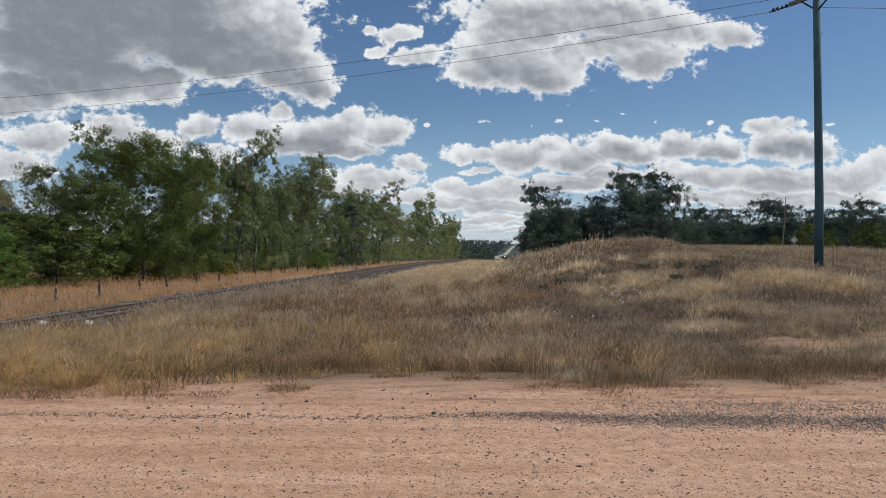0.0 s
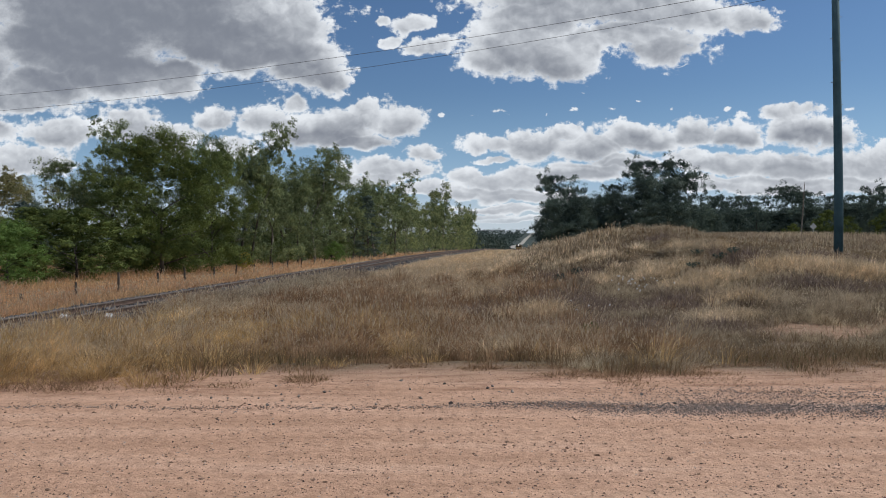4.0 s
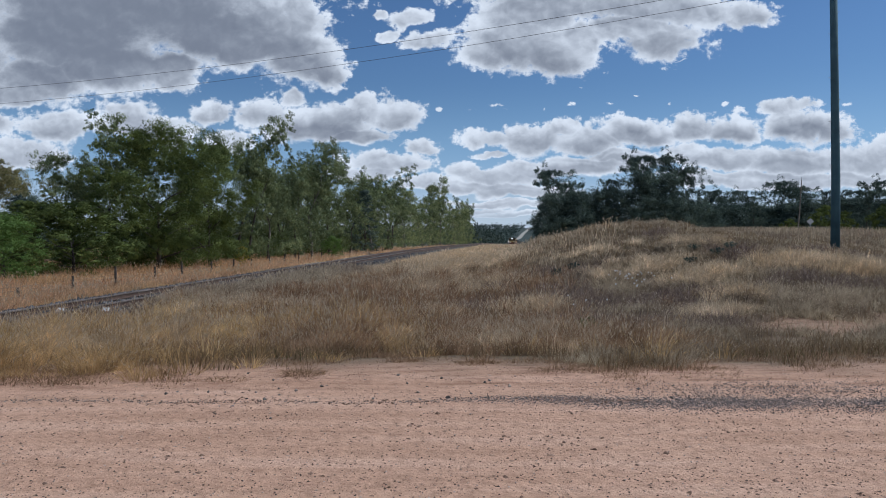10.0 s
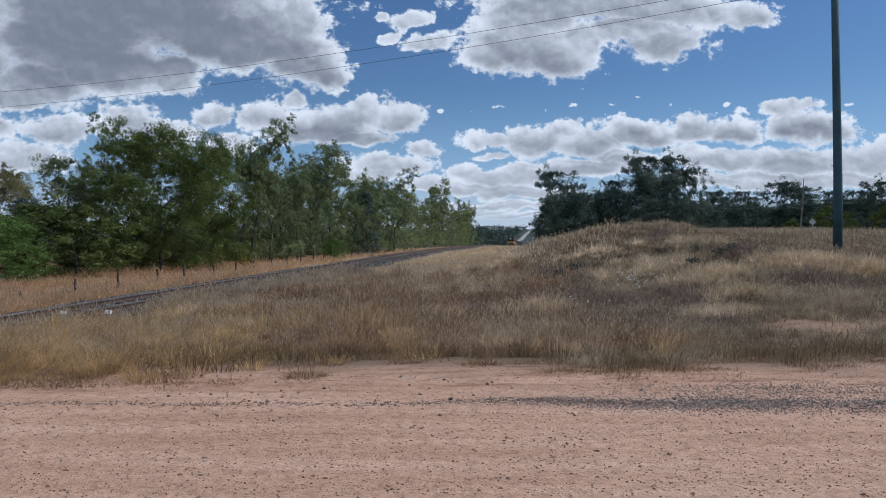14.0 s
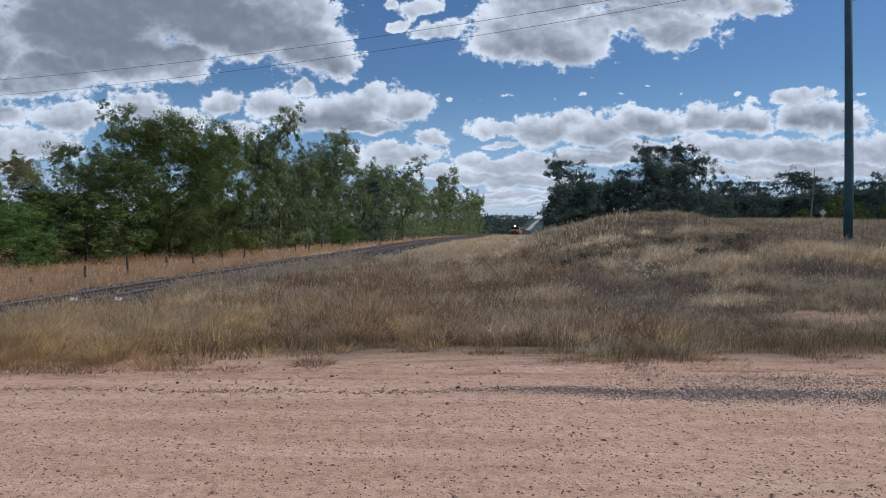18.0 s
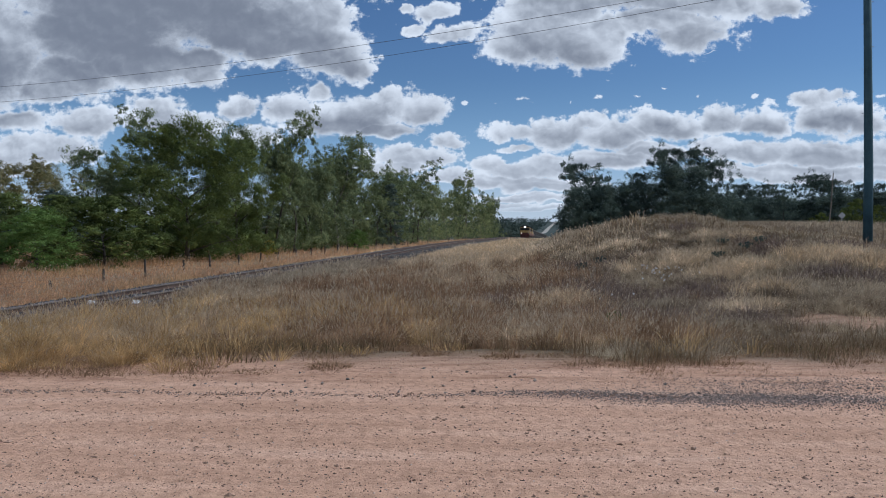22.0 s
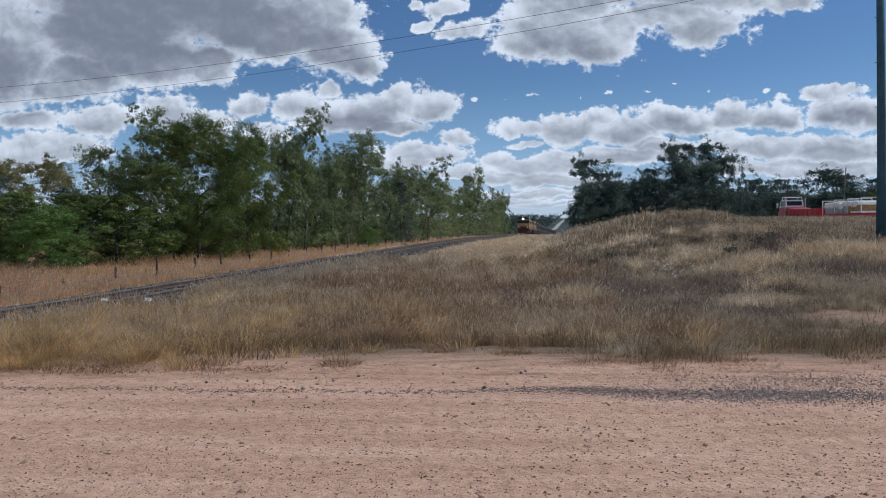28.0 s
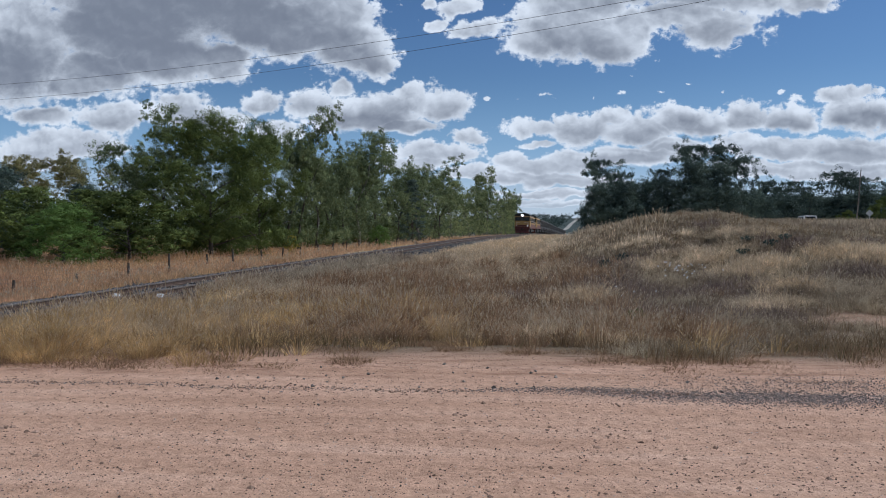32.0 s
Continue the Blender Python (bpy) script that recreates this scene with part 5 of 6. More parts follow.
def build_trees():
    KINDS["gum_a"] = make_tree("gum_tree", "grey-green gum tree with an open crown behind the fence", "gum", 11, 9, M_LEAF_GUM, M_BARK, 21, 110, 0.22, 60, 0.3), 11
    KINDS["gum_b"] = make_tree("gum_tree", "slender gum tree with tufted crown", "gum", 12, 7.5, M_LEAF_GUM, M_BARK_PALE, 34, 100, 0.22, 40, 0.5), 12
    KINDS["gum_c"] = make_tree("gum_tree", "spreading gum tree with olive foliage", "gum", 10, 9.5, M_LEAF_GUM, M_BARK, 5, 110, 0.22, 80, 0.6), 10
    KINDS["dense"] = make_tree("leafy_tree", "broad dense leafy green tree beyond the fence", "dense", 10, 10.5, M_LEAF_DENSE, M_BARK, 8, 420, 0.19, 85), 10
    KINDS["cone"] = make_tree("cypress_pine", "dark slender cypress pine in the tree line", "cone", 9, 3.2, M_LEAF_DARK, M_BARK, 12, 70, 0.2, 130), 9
    KINDS["dark_a"] = make_tree("gum_tree", "gum tree with ragged crown, leaves coloured dark as if backlit", "gum", 12, 11, M_LEAF_DARK, M_BARK, 55, 95, 0.28, 240, 0.5), 12
    KINDS["dark_b"] = make_tree("gum_tree", "tree with dense low foliage, leaves coloured dark as if backlit", "dense", 9, 8, M_LEAF_DARK, M_BARK, 61, 120, 0.28, 170), 9
    KINDS["sunlit_a"] = make_tree("gum_tree", "gum tree with an open crown, leaves coloured pale olive as if sunlit", "gum", 11, 9, M_LEAF_SUNLIT, M_BARK_PALE, 27, 100, 0.24, 60, 0.5), 11
    KINDS["sunlit_b"] = make_tree("gum_tree", "gum tree with tufted crown, leaves coloured pale olive as if sunlit", "gum", 12, 8, M_LEAF_SUNLIT, M_BARK_PALE, 38, 100, 0.24, 60, 0.5), 12
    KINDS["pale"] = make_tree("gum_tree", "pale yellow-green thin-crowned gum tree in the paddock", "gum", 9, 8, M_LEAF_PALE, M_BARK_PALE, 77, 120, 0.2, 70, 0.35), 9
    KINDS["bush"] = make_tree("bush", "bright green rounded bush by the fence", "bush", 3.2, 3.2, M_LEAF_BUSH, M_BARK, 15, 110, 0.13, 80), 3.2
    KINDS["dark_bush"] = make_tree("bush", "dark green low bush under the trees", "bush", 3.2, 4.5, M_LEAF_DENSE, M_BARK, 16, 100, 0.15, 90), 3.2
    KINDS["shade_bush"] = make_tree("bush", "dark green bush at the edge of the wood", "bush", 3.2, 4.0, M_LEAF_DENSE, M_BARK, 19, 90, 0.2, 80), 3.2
    KINDS["yellow_bush"] = make_tree("bush", "small yellow-leaved bush at the foot of the trees", "bush", 1.6, 1.4, M_LEAF_YELLOW, M_BARK, 17, 40, 0.12, 30), 1.6

    # beyond the fence, from the near end to the far end
    by_sight("bush", -0.565, 44, 0.016, 0, 1.3)
    by_sight("dark_bush", -0.66, 50, 0.018, 40, 1.2)
    by_sight("dark_bush", -0.61, 53, 0.020, 140, 1.1)
    by_sight("dark_bush", -0.52, 52, 0.017, 260, 1.1)
    by_sight("dark_bush", -0.475, 51, 0.016, 90, 1.15)
    by_sight("dark_bush", -0.43, 58, 0.002, 200, 1.3)
    by_sight("pale", -0.64, 80, 0.075, 10)
    by_sight("pale", -0.58, 88, 0.085, 120)
    by_sight("pale", -0.535, 82, 0.07, 250)
    by_sight("gum_a", -0.485, 66, 0.10, 40, 0.9)
    by_sight("gum_a", -0.425, 66, 0.148, 160, 0.95)
    by_sight("gum_c", -0.37, 68, 0.142, 200, 0.8)
    by_sight("gum_b", -0.32, 66, 0.132, 80, 0.9)
    by_sight("dense", -0.365, 57, 0.130, 0, 1.0)
    by_sight("dense", -0.30, 62, 0.105, 120, 0.75)
    by_sight("gum_c", -0.25, 74, 0.105, 10, 0.75)
    by_sight("gum_a", -0.225, 78, 0.100, 300, 0.8)
    by_sight("gum_b", -0.168, 88, 0.117, 60, 1.0)
    by_sight("gum_a", -0.19, 84, 0.085, 210, 0.8)
    by_sight("gum_a", -0.118, 98, 0.066, 0, 0.8)
    by_sight("gum_c", -0.145, 96, 0.075, 100, 0.8)
    by_sight("gum_b", -0.09, 112, 0.072, 150, 1.2)
    by_sight("gum_a", -0.065, 118, 0.066, 15, 1.0)
    by_sight("cone", -0.10, 106, 0.05, 50, 1.5)
    rnd = random.Random(40)
    kinds = ["sunlit_a", "sunlit_b", "gum_c", "sunlit_a", "sunlit_b"]
    for i in range(15):
        y = 66 + i * 4.6
        plant(rnd.choice(["gum_c", "gum_a", "gum_c", "gum_b"]), track_x(y) + rnd.uniform(-21, -17), y, rnd.uniform(8.5, 11), rnd.uniform(0, 360), rnd.uniform(0.85, 1.1), "gum tree in the long line beside the railway")
    for i in range(30):
        y = 122 + i * 5.2
        s = rnd.uniform(-19, -14.5) + 0.02 * (y - 122)
        plant(rnd.choice(kinds), track_x(y) + s, y, rnd.uniform(8.5, 14.5), rnd.uniform(0, 360), rnd.uniform(0.7, 1.0), "gum tree in the long line beside the railway")
    for i in range(16):
        y = 62 + i * 7
        plant(rnd.choice(["gum_c", "gum_a", "dark_b"]), track_x(y) + rnd.uniform(-38, -30), y, rnd.uniform(6.5, 9), rnd.uniform(0, 360), 1.1, "gum tree deeper in the wood behind the fence")
    for i in range(12):
        y = 64 + i * 6.5
        plant("dark_bush", track_x(y) + rnd.uniform(-22, -17), y, rnd.uniform(1.6, 3.0), rnd.uniform(0, 360), rnd.uniform(0.8, 1.3))
    by_sight("yellow_bush", -0.258, 62, -0.022, 0, 1.0)
    by_sight("bush", -0.142, 82, -0.013, 70, 0.8)

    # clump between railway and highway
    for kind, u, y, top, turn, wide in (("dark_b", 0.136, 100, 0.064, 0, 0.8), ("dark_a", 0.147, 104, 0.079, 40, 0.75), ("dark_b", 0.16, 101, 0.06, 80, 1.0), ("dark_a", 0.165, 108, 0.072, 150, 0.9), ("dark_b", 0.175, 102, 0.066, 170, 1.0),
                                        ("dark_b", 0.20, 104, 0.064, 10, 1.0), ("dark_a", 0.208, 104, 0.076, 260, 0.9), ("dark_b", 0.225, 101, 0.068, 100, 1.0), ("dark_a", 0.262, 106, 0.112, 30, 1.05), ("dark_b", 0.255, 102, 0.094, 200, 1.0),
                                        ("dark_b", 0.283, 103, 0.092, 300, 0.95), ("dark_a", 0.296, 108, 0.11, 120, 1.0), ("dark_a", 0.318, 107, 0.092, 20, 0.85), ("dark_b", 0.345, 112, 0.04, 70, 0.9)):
        by_sight(kind, u, y, top, turn, wide, "gum tree in the clump behind the mound, leaves coloured dark as if backlit")
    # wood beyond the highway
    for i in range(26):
        by_sight("dark_b", 0.312 + i * 0.0185, rnd.uniform(165, 190), rnd.uniform(0.040, 0.054), rnd.uniform(0, 360), rnd.uniform(1.2, 1.5), "gum tree in the wood beyond the highway, leaves coloured dark as if backlit")
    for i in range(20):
        by_sight("dark_a", 0.33 + i * 0.0235 + rnd.uniform(-0.006, 0.006), rnd.uniform(160, 185), rnd.choice((0.052, 0.060, 0.066, 0.074)), rnd.uniform(0, 360), rnd.uniform(0.9, 1.15), "gum tree in the wood beyond the highway, leaves coloured dark as if backlit")
    for u, y, top in ((0.445, 150, 0.016), (0.49, 152, 0.024), (0.515, 149, 0.018), (0.57, 153, 0.026), (0.62, 150, 0.02), (0.68, 152, 0.024)):
        by_sight("shade_bush", u, y, top - 0.004, u * 900, 0.9, "green bush at the edge of the wood beyond the highway")


def build_far_woods():
    """Woods on the distant slopes, and the farther half of the line beside the railway."""
    rng = np.random.default_rng(91)
    n = 2600
    y = 330 * (2300 / 330) ** rng.random(n)
    u = -0.35 + 1.1 * rng.random(n)
    u = np.concatenate([u, 0.02 + 0.13 * rng.random(1300)])
    y = np.concatenate([y, 450 * (1900 / 450) ** rng.random(1300)])
    x = u * y
    clear = (np.abs(x - np.interp(y, FAR_Y, FAR_X)) > 7 + 0.003 * y) & (np.abs(x - track_x(y)) > 16)
    x, y = x[clear], y[clear]
    z = land(x, y)
    h = 6 + 5 * rng.random(len(x))
    centres = np.stack([x, y, z + h * 0.6], 1)
    k = 4
    cs = np.repeat(centres, k, 0) + rng.standard_normal((len(centres) * k, 3)) * np.array([2.2, 2.2, 1.8])
    v, f = leaves(cs, np.repeat(h * 0.28, k), 12, 1.7, rng)
    tagged(new("far_woods", mesh_arrays("far_woods", v, f, [M_LEAF_HAZED])), "dark green woods on the distant slopes, haze blue put into the leaf colour", "woods", kind="stuff")


# ---------------------------------------------------------------- highway, pole, sign
FAR_Y = np.array([-700, 250, 400, 600, 800, 900, 980, 1250, 1600, 1750.0])
FAR_X = np.array([33.5 - 70, 58.5, 63, 63, 68, 77, 94, 128, 178, 199.0])


def build_highway():
    bm = bmesh.new()
    ys = np.concatenate([np.arange(-680, 260, 8.0), np.arange(260, 1750, 25.0)])
    prev = None
    for y in ys:
        xc = float(np.interp(y, FAR_Y, FAR_X))
        z = float(base_z(y)) + 0.9 if y < 250 else max(float(land(xc, y)) + 0.6, float(base_z(y)) + 0.9)
        g, bank, half = (-1.1, 3.8, 4.2) if y < 250 else (-1.1, 1.2, 3.0)
        ring = [bm.verts.new((xc + a, y, z + b)) for a, b in ((-half - bank, g), (-half, 0), (half, 0), (half + bank, g))]
        if prev:
            for k in range(3):
                f = bm.faces.new((prev[k], prev[k + 1], ring[k + 1], ring[k]))
                f.material_index = 0 if k == 1 else 1
        prev = ring
    ob = part("road", bm, M_FAR_ROAD)
    ob.data.materials.append(M_GROUND)
    tagged(ob, "pale sealed highway on a low bank, running to the far hill", "road", kind="structure")


def build_pole():
    pole = tagged(new("power_pole"), "tall weathered timber power pole with a crossarm", "power pole")
    y = 27.0
    x = 0.503 * y
    z = float(land(x, y))
    top = 10.9 - z
    part("shaft", tube(bmesh.new(), [(0, 0, -0.3), (-0.01, 0, 2.5), (-0.09, 0, 6), (-0.19, 0, top)], [0.155, 0.145, 0.128, 0.116], 14), M_POLE, pole, smooth=True)
    # the crossarm runs away from the road to the back, and each wire is held by a string of insulators
    hx, hy = -0.40, 1.22
    arm_z = EYE + 0.3115 * (y + hy) - z
    ax, ay = -0.19, -0.17
    part("crossarm", tube(bmesh.new(), [(ax + hx * 1.04, ay + hy * 1.04, arm_z), (ax - hx, ay - hy, arm_z)], [0.088, 0.088], 4), M_ARM, pole)
    for s in (-1, 1):
        part("brace", tube(bmesh.new(), [(ax * 0.9, ay * 0.3, arm_z - 0.55), (ax + s * hx * 0.6, ay + s * hy * 0.6, arm_z - 0.06)], [0.03, 0.03], 6), M_BLACK, pole)
    ends = []
    for s in (1, -1):
        px, py, pz = ax + s * hx, ay + s * hy, arm_z - 0.04
        bm = bmesh.new()
        for k in range(4):
            tube(bm, [(px - 0.14 - 0.12 * k, py + 0.06 * k, pz - 0.03 * k - 0.02), (px - 0.19 - 0.12 * k, py + 0.085 * k, pz - 0.03 * k - 0.03)], [0.075, 0.06], 8)
        tube(bm, [(px, py, pz), (px - 0.64, py + 0.34, pz - 0.16)], [0.022, 0.022], 6)
        part("insulator", bm, M_BLACK, pole)
        ends.append((x + px - 0.64, y + py + 0.34, z + pz - 0.16))
    for k in range(9):
        zz = 2.2 + 0.75 * k
        part("step_peg", tube(bmesh.new(), [(-0.02 * zz * 0.9 + (0.1 if k % 2 == 0 else -0.1), 0, zz), (-0.02 * zz * 0.9 + (0.2 if k % 2 == 0 else -0.2), -0.02, zz)], [0.01, 0.01], 5), M_GALV, pole)
    pole.matrix_basis = pose(x, y, z)
    far_end = [(-62, 59.5, 10.8), (-62.5, 58.6, 12.0)]
    for (ex, ey, ez), (fx, fy, fz), sag in ((ends[1], far_end[1], 1.9), (ends[0], far_end[0], 1.8)):
        pts = []
        for k in range(25):
            t = k / 24
            pts.append((ex + (fx - ex) * t, ey + (fy - ey) * t, ez + (fz - ez) * t - 4 * sag * t * (1 - t)))
        ob = part("power_line", tube(bmesh.new(), pts, [0.0085] * 25, 5), M_WIRE)
        tagged(ob, "thin dark power line strung to the timber pole", "power line", "power lines")
    pts = [(x - 0.08 + 40 * t, y - 0.02 + 1.0 * t, EYE + 0.3094 * y + (0.35 - 0.75 * t) * t) for t in np.linspace(0, 1, 15)]
    ob = part("power_line", tube(bmesh.new(), pts, [0.0085] * 15, 5), M_WIRE)
    tagged(ob, "thin dark power line leading on from the timber pole", "power line", "power lines")


def build_roadside():
    pole = tagged(new("utility_pole"), "thin grey timber pole leaning beside the highway", "utility pole")
    y = 118.0
    x = 0.456 * y
    z = float(land(x, y))
    part("shaft", tube(bmesh.new(), [(-0.25, 0, -0.2), (0.1, 0, 4.5), (0.35, 0, EYE + 0.063 * y - z)], [0.11, 0.09, 0.065], 8), M_BARK_PALE, pole)
    part("top_pin", tube(bmesh.new(), [(0.35, 0, EYE + 0.062 * y - z), (0.36, 0, EYE + 0.066 * y - z)], [0.04, 0.03], 6), M_GALV, pole)
    pole.matrix_basis = pose(x, y, z)
    sign = tagged(new("road_sign"), "grey back of a diamond road sign on a post", "road sign")
    y = 100.0
    x = 0.4705 * y
    z = float(land(x, y))
    h = EYE + 0.0095 * y - z
    part("post", tube(bmesh.new(), [(0, 0, -0.2), (0, 0, h + 0.4)], [0.04, 0.04], 8), M_GALV, sign)
    pl = part("plate", boxed(-0.31, 0.31, -0.012, 0.0, -0.31, 0.31, 0.01), M_GALV, sign)
    pl.matrix_basis = pose(0, -0.045, h, 0, 45, 0)
    sign.matrix_basis = pose(x, y, z, 0, 0, -10)


# ---------------------------------------------------------------- the train
def arch(w, z0, z1, rise, n=7):
    """Outline in (x, z) of a body with an arched roof."""
    pts = [(-w, z0), (w, z0), (w, z1)]
    for k in range(1, n):
        a = math.pi * k / n
        pts.append((w * math.cos(a), z1 + rise * math.sin(a)))
    return pts + [(-w, z1)]


def loft_y(bm, outline, y0, y1):
    a = [bm.verts.new((x, y0, z)) for x, z in outline]
    b = [bm.verts.new((x, y1, z)) for x, z in outline]
    n = len(outline)
    bm.faces.new(a), bm.faces.new(b[::-1])
    for i in range(n):
        bm.faces.new((a[i], b[i], b[(i + 1) % n], a[(i + 1) % n]))
    bmesh.ops.recalc_face_normals(bm, faces=bm.faces[:])
    return bm


def wheelset(y, parent):
    w = part("wheelset", tube(bmesh.new(), [(-0.72, y, 0.46), (0.72, y, 0.46)], [0.07, 0.07], 8), M_BLACK, parent)
    for s in (-0.58, 0.58):
        part("wheel", tube(bmesh.new(), [(s - 0.06, y, 0.46), (s + 0.06, y, 0.46)], [0.46, 0.46], 16), M_BLACK, w)


def bogie(y, parent, axles=(-1.7, 0, 1.7)):
    b = part("bogie", boxed(-1.02, -0.86, y - 2.5, y + 2.5, 0.38, 0.78, 0.04), M_BLACK, parent)
    part("bogie_side", boxed(0.86, 1.02, y - 2.5, y + 2.5, 0.38, 0.78, 0.04), M_BLACK, b)
    for a in axles:
        wheelset(y + a, parent)


def build_locomotive():
    loco = tagged(new("locomotive"), "ochre and maroon diesel locomotive with lit headlights", "locomotive", "train")
    part("underframe", boxed(-1.36, 1.36, 0.4, 17.6, 0.95, 1.3, 0.04), M_MAROON, loco)
    part("fuel_tank", boxed(-1.15, 1.15, 6.6, 11.0, 0.3, 0.95, 0.12), M_BLACK, loco)
    cab = part("cab", loft_y(bmesh.new(), arch(1.38, 1.3, 3.15, 0.55), 0.7, 3.4), M_YELLOW, loco, "ochre driving cab with arched roof")
    part("cab_roof", loft_y(bmesh.new(), arch(1.41, 3.2, 3.24, 0.56), 0.55, 3.5), M_BLACK, cab, "dark arched cab roof")
    part("nose_band", boxed(-1.30, 1.30, 0.60, 0.70, 1.32, 1.62, 0.02), M_MAROON, cab, "maroon band")
    part("brow", boxed(-1.33, 1.33, 0.62, 0.70, 2.34, 3.02, 0.02), M_BLACK, cab, "dark windscreen surround")
    for x0, x1 in ((-1.2, -0.12), (0.12, 1.2)):
        part("windscreen", boxed(x0, x1, 0.59, 0.625, 2.38, 3.0, 0.015), M_GLASS, cab)
    for s in (-1, 1):
        part("side_window", boxed(min(s * 1.37, s * 1.395), max(s * 1.37, s * 1.395), 1.3, 2.6, 2.3, 2.95), M_GLASS, cab)
    part("headlight", tube(bmesh.new(), [(0, 0.45, 3.36), (0, 0.75, 3.36)], [0.16, 0.16], 14), M_LAMP, cab, "lit round headlight")
    for s in (-0.98, 0.98):
        part("ditch_light", tube(bmesh.new(), [(s, 0.42, 1.45), (s, 0.6, 1.45)], [0.05, 0.05], 12), M_DIM_LAMP, loco, "dim lower lamp")
    part("headstock", boxed(-1.3, 1.3, 0.1, 0.42, 0.7, 1.3, 0.05), M_MAROON, loco)
    part("pilot", prism(bmesh.new(), [(0.0, 0.15), (0.45, 0.15), (0.45, 0.7), (0.2, 0.7)], -1.2, 1.2), M_MAROON, loco, "maroon steel pilot plough")
    part("coupler", boxed(-0.14, 0.14, -0.35, 0.15, 0.72, 0.98, 0.04), M_BLACK, loco)
    hood = part("long_hood", loft_y(bmesh.new(), arch(1.22, 1.3, 3.0, 0.42), 3.4, 17.0), M_YELLOW, loco, "ochre engine hood with dark grilles")
    part("hood_roof", loft_y(bmesh.new(), arch(1.0, 3.3, 3.36, 0.2), 3.6, 16.9), M_BLACK, hood, "sooty dark roof")
    part("hood_skirt", boxed(-1.26, 1.26, 3.4, 17.0, 1.3, 1.75), M_MAROON, hood, "maroon lower band")
    for k in range(7):
        for s in (-1, 1):
            part("grille", boxed(min(s * 1.2, s * 1.245), max(s * 1.2, s * 1.245), 4.4 + 1.75 * k, 5.8 + 1.75 * k, 2.0, 2.9), M_BLACK, hood)
    part("exhaust_stack", boxed(-0.3, 0.3, 8.8, 9.6, 3.4, 3.75, 0.05), M_BLACK, hood)
    for s in (-1.34, 1.34):
        part("handrail", tube(bmesh.new(), [(s, 3.6, 1.3), (s, 3.6, 2.25), (s, 17, 2.25), (s, 17, 1.3)], [0.02] * 4, 5), M_WHITE, loco)
    for s in (-1.05, 1.05):
        part("front_rail", tube(bmesh.new(), [(s, 0.3, 1.3), (s, 0.3, 2.0), (s * 0.4, 0.3, 2.0)], [0.022] * 3, 5), M_WHITE, loco)
    bogie(3.4, loco), bogie(14.4, loco)
    return loco


def build_wagon():
    wagon = tagged(new("hopper_wagon"), "dark grey open hopper wagon with ribbed steel sides", "wagon", "train")
    part("sill", boxed(-1.15, 1.15, 0.3, 12.7, 0.9, 1.15, 0.03), M_BLACK, wagon)
    body = part("hopper", prism(bmesh.new(), [(0.6, 1.55), (2.2, 1.15), (10.8, 1.15), (12.4, 1.55), (12.4, 2.95), (0.6, 2.95)], -1.28, 1.28), M_WAGON, wagon)
    part("top_rim", boxed(-1.33, 1.33, 0.54, 12.46, 2.95, 3.06, 0.02), M_WAGON_LIGHT, body, "pale top rim")
    for k in range(9):
        for s in (-1, 1):
            part("rib", boxed(min(s * 1.27, s * 1.37), max(s * 1.27, s * 1.37), 0.5 + 1.48 * k, 0.6 + 1.48 * k, 1.6, 2.95), M_WAGON_LIGHT, body)
    bogie(2.3, wagon, (-0.9, 0.9)), bogie(10.7, wagon, (-0.9, 0.9))
    return wagon


# ---------------------------------------------------------------- road vehicles
def road_wheel(parent, x, y, r=0.5, w=0.3):
    t = part("tyre", tube(bmesh.new(), [(x - w / 2, y, r), (x - w * 0.4, y, r), (x + w * 0.4, y, r), (x + w / 2, y, r)], [r * 0.9, r, r, r * 0.9], 18), M_RUBBER, parent)
    part("rim", tube(bmesh.new(), [(x - w * 0.52, y, r), (x + w * 0.52, y, r)], [r * 0.5, r * 0.5], 12), M_GALV, t)


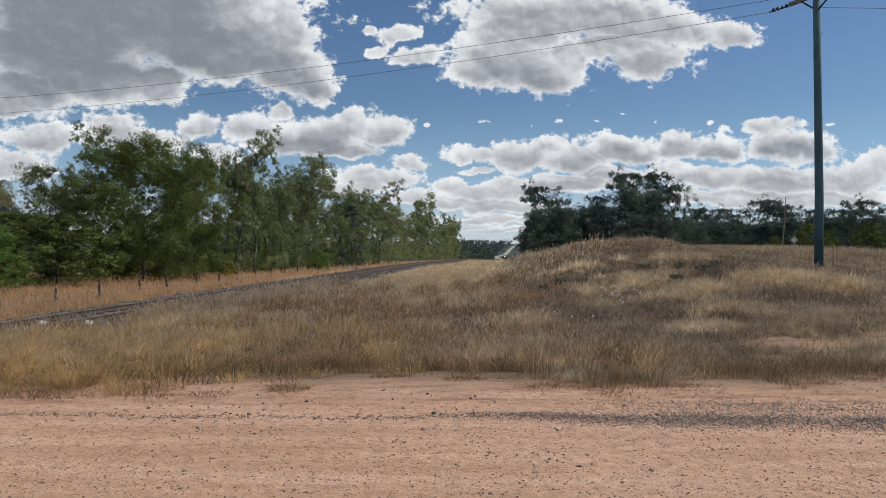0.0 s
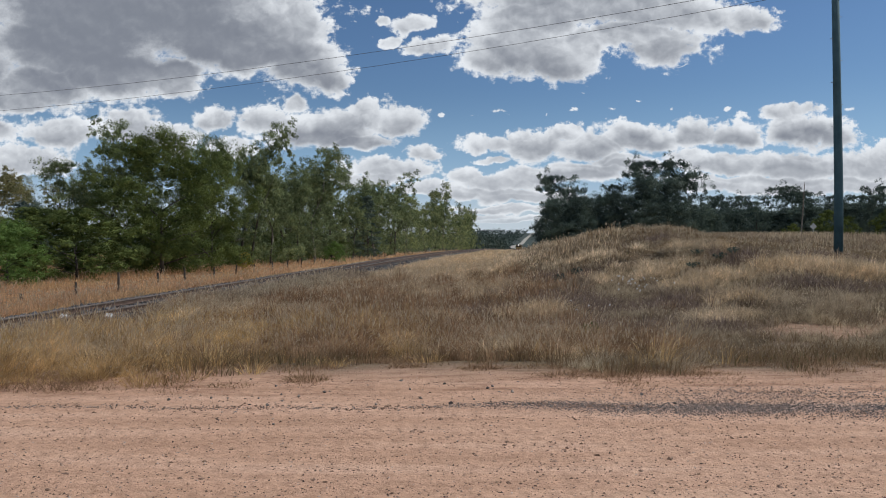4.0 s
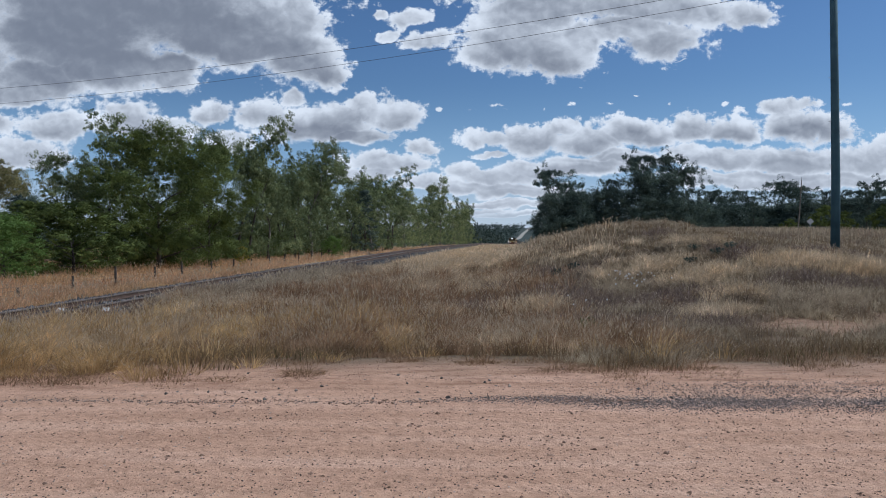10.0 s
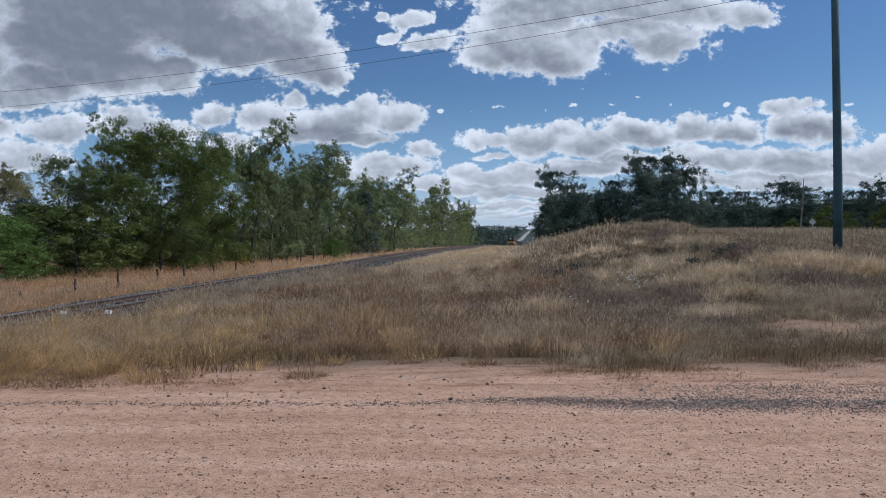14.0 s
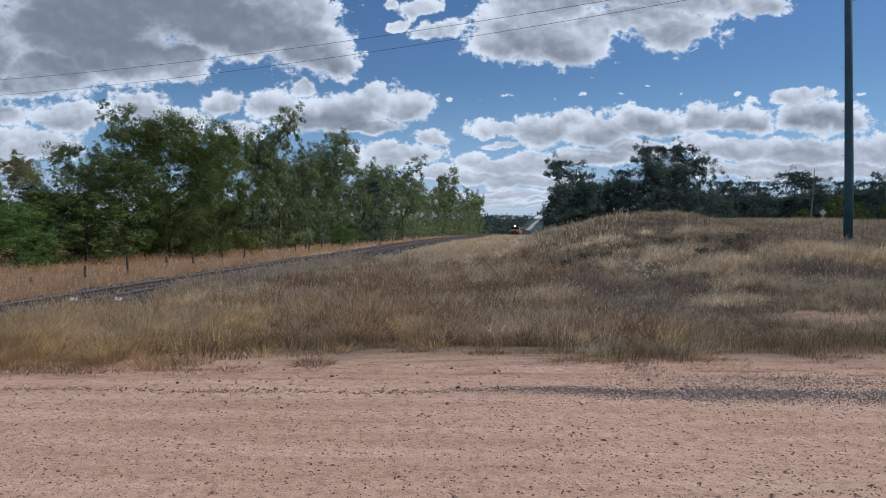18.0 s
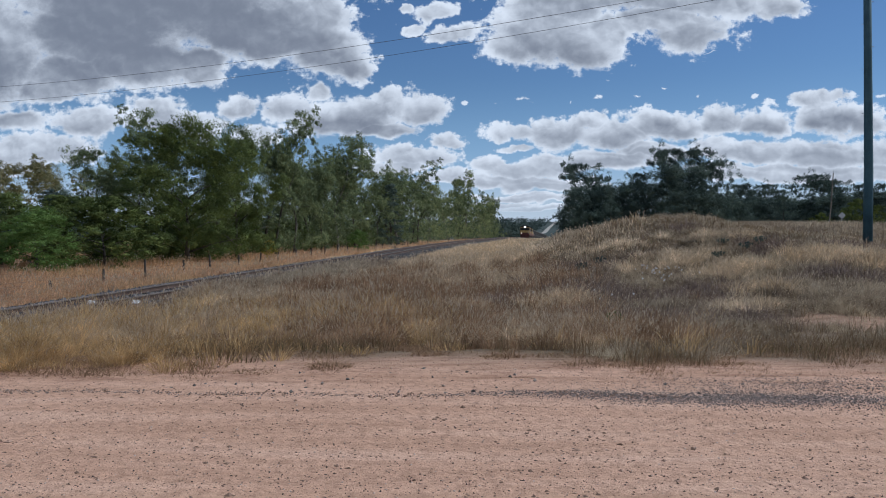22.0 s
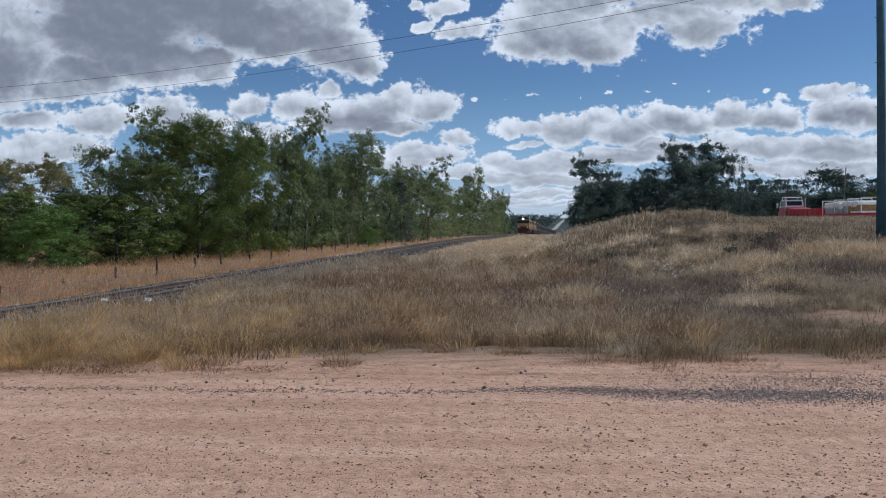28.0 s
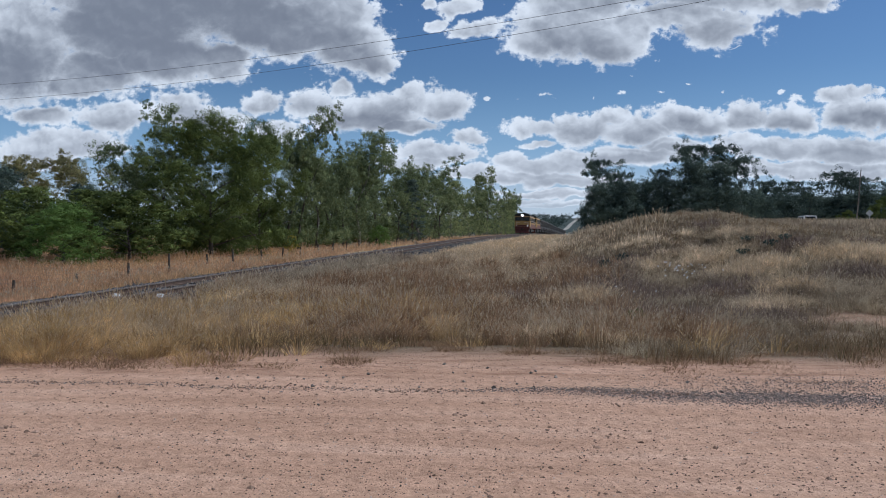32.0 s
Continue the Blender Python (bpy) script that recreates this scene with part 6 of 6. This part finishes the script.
def build_truck():
    """The front bumper is at y = 0; the load lies behind it, at negative y."""
    truck = tagged(new("road_train"), "red truck with white cab roof hauling a loaded flat trailer", "truck")
    part("chassis", boxed(-0.5, 0.5, -7.5, -0.4, 0.7, 1.0, 0.03), M_BLACK, truck)
    part("bonnet", boxed(-1.0, 1.0, -1.6, -0.15, 0.8, 2.1, 0.15), M_RED, truck)
    part("bumper", boxed(-1.2, 1.2, -0.2, 0.0, 0.45, 0.95, 0.05), M_GALV, truck)
    cab = part("cab", boxed(-1.2, 1.2, -4.6, -1.6, 0.85, 2.72, 0.1), M_RED, truck)
    part("cab_top", prism(bmesh.new(), [(-1.62, 2.7), (-2.1, 3.62), (-4.2, 3.66), (-4.5, 2.7)][::-1], -1.15, 1.15), M_WHITE, cab, "white upper cab and roof")
    part("rear_window", prism(bmesh.new(), [(-4.47, 2.9), (-4.29, 3.48), (-4.26, 3.48), (-4.44, 2.9)], -0.95, 0.95), M_GLASS, cab)
    part("windscreen", prism(bmesh.new(), [(-1.66, 2.8), (-2.06, 3.52), (-2.1, 3.5), (-1.7, 2.78)], -1.0, 1.0), M_GLASS, cab)
    rack = bmesh.new()
    for s in (-1.0, 1.0):
        tube(rack, [(s, -2.2, 3.6), (s, -2.45, 4.02), (s, -4.0, 4.05), (s, -4.3, 3.62)], [0.045] * 4, 6)
    for y in (-2.45, -3.2, -4.0):
        tube(rack, [(-1.0, y, 4.03), (1.0, y, 4.03)], [0.04, 0.04], 6)
    part("roof_rack", rack, M_WHITE, cab, "white tubular roof rack")
    for s in (-1, 1):
        part("side_window", boxed(min(s * 1.13, s * 1.17), max(s * 1.13, s * 1.17), -4.15, -2.2, 2.85, 3.5, 0.01), M_GLASS, cab)
        part("mirror", boxed(s * 1.45 - 0.12, s * 1.45 + 0.12, -1.75, -1.65, 2.6, 3.3, 0.03), M_WHITE, cab)
        part("exhaust_stack", tube(bmesh.new(), [(s * 1.28, -4.7, 0.9), (s * 1.28, -4.7, 3.9)], [0.08, 0.08], 8), M_GALV, truck, "chrome exhaust stack")
    for y in (-1.2, -5.6, -6.9):
        for s in (-1.0, 1.0):
            road_wheel(truck, s, y)
    lead = part("lead_trailer", prism(bmesh.new(), [(-18.0, 1.15), (-5.2, 1.15), (-5.2, 2.62), (-9.0, 2.3), (-18.0, 2.2)], -1.25, 1.25), M_RED, truck, "red low-sided trailer")
    for k in range(8):
        for s in (-1, 1):
            part("stake", boxed(min(s * 1.24, s * 1.3), max(s * 1.24, s * 1.3), -17.6 + 1.7 * k, -17.5 + 1.7 * k, 1.15, 2.24), M_RED, lead)
    rear = part("rear_trailer", boxed(-1.25, 1.25, -31.2, -19.3, 1.15, 1.42, 0.03), M_RED, truck, "red flat-deck trailer")
    part("side_board", boxed(-1.29, 1.29, -31.2, -28.4, 1.42, 1.6, 0.02), M_WHITE, rear)
    for y in (-19.5, -23.4, -27.3, -31.05):
        bm = bmesh.new()
        for s in (-1.2, 1.2):
            tube(bm, [(s, y, 1.4), (s, y, 2.98)], [0.045, 0.045], 6)
        for z in (2.96, 2.3):
            tube(bm, [(-1.2, y, z), (1.2, y, z)], [0.04, 0.04], 6)
        part("gate", bm, M_WHITE, rear, "white tubular gate")
    rnd = random.Random(6)
    y = -20.0
    while y > -29.4:
        n = 1.45
        brown = y < -26.5
        h = rnd.uniform(0.95, 1.12)
        part("bale", boxed(-1.12, 1.12, y - n + 0.06, y, 1.42, 1.42 + h, 0.12), M_BALE if brown else M_TARP, rear, "straw bale" if brown else "grey wrapped bale")
        top = [(y - n + 0.02 + 0.16 * k, 1.42 + h + 0.07 + rnd.uniform(0, 0.2)) for k in range(10)]
        hem = [(y - 0.02 - 0.16 * k, 1.42 + h - rnd.uniform(0.1, 0.5)) for k in range(10)]
        part("sheet", prism(bmesh.new(), top + hem, -1.16, 1.16), M_WHITE, rear, "crumpled white cover hanging over the bale")
        y -= n
    for y in (-10.0, -11.3, -16.2, -17.4, -22.5, -28.0, -29.3):
        for s in (-1.0, 1.0):
            road_wheel(truck, s, y)
    return truck


def build_car():
    """The front bumper is at y = 0."""
    car = tagged(new("car"), "white four-wheel-drive car with dark windows following on the highway", "car")
    body = part("body", prism(bmesh.new(), [(0, 0.42), (0.02, 0.82), (-0.12, 0.98), (-1.15, 1.12), (-4.55, 1.12), (-4.62, 0.95), (-4.6, 0.42)][::-1], -0.92, 0.92), M_WHITE, car)
    part("cabin", prism(bmesh.new(), [(-1.15, 1.11), (-1.95, 1.76), (-2.2, 1.82), (-4.2, 1.82), (-4.4, 1.76), (-4.55, 1.11)][::-1], -0.80, 0.80), M_WHITE, body)
    for s in (-1, 1):
        x0, x1 = min(s * 0.79, s * 0.812), max(s * 0.79, s * 0.812)
        for outline in ([(-1.42, 1.18), (-2.0, 1.66), (-2.45, 1.68), (-2.45, 1.18)], [(-2.55, 1.18), (-2.55, 1.68), (-3.35, 1.68), (-3.35, 1.18)], [(-3.45, 1.18), (-3.45, 1.68), (-4.12, 1.66), (-4.32, 1.18)]):
            part("side_window", prism(bmesh.new(), outline, x0, x1), M_GLASS, body)
        part("mirror", boxed(s * 1.0 - 0.09, s * 1.0 + 0.09, -1.66, -1.56, 1.12, 1.3, 0.03), M_WHITE, body)
        part("roof_rail", tube(bmesh.new(), [(s * 0.68, -2.1, 1.84), (s * 0.68, -2.3, 1.89), (s * 0.68, -4.0, 1.89), (s * 0.68, -4.2, 1.84)], [0.02] * 4, 6), M_BLACK, body)
        part("tail_light", boxed(s * 0.8 - 0.07, s * 0.8 + 0.07, -4.64, -4.58, 0.85, 1.08, 0.01), M_RED, body)
    part("windscreen", prism(bmesh.new(), [(-1.2, 1.17), (-1.9, 1.735), (-1.93, 1.72), (-1.24, 1.14)], -0.72, 0.72), M_GLASS, body)
    part("rear_window", prism(bmesh.new(), [(-4.43, 1.72), (-4.55, 1.2), (-4.5, 1.2), (-4.38, 1.72)], -0.66, 0.66), M_GLASS, body)
    part("bumper", boxed(-0.94, 0.94, -0.06, 0.08, 0.4, 0.7, 0.04), M_BLACK, body)
    for y in (-0.85, -3.65):
        for s in (-0.82, 0.82):
            road_wheel(car, s, y, 0.36, 0.24)
    return car


# ---------------------------------------------------------------- build it all
build_railway()
build_fence()
build_highway()
build_pole()
build_roadside()
build_trees()
build_far_woods()
build_stones()
build_grass()
build_weeds()
build_small_plants()

lead = build_locomotive()
wagon = build_wagon()
for thing in (lead, wagon):
    for piece in thing.children_recursive:      # narrow-gauge size
        piece.data.transform(Matrix.Scale(0.89, 4))
second = copy_thing(lead, pose(0, 0, 0))
tagged(second, "second ochre and maroon diesel locomotive behind the first")
TRAIN = [(lead, 0.0), (second, 16.4)]
for i in range(16):
    TRAIN.append((wagon if i == 0 else copy_thing(wagon, pose(0, 0, 0)), 32.8 + 11.9 * i))
truck = build_truck()
car = build_car()


def train_at(t):
    """How far along the line the first coupler is."""
    return 395.0 - 9.36 * t + 0.0294 * t * t


def on_rails(y, length):
    z0, z1 = float(base_z(y)), float(base_z(y + length))
    return pose(track_x(y), y, z0, math.degrees(math.atan2(z1 - z0, length)), 0, TURN)


def on_road(y, length):
    z0, z1 = float(base_z(y)) + 0.9, float(base_z(y - length)) + 0.9
    return pose(31.7 + 0.10 * y, y, z0, math.degrees(math.atan2(z0 - z1, length)), 0, -math.degrees(math.atan(0.10)))


def motions():
    times = [0, 3, 6, 9, 12, 15, 18, 21, 24, 27, 30, 32]
    for ob, back in TRAIN:
        walk(ob, [(t, on_rails(train_at(t) + back, 13.0)) for t in times])
    walk(truck, [(t, on_road(121.8 + 20.9 * (t - 28.5), 30.0)) for t in (0, 8, 16, 22, 25, 26.5, 27.5, 28.5, 29.5, 30.5, 32)])
    walk(car, [(t, on_road(110.4 + 23.5 * (t - 32), 4.0)) for t in (0, 8, 16, 24, 28, 30, 31, 32)])


motions()
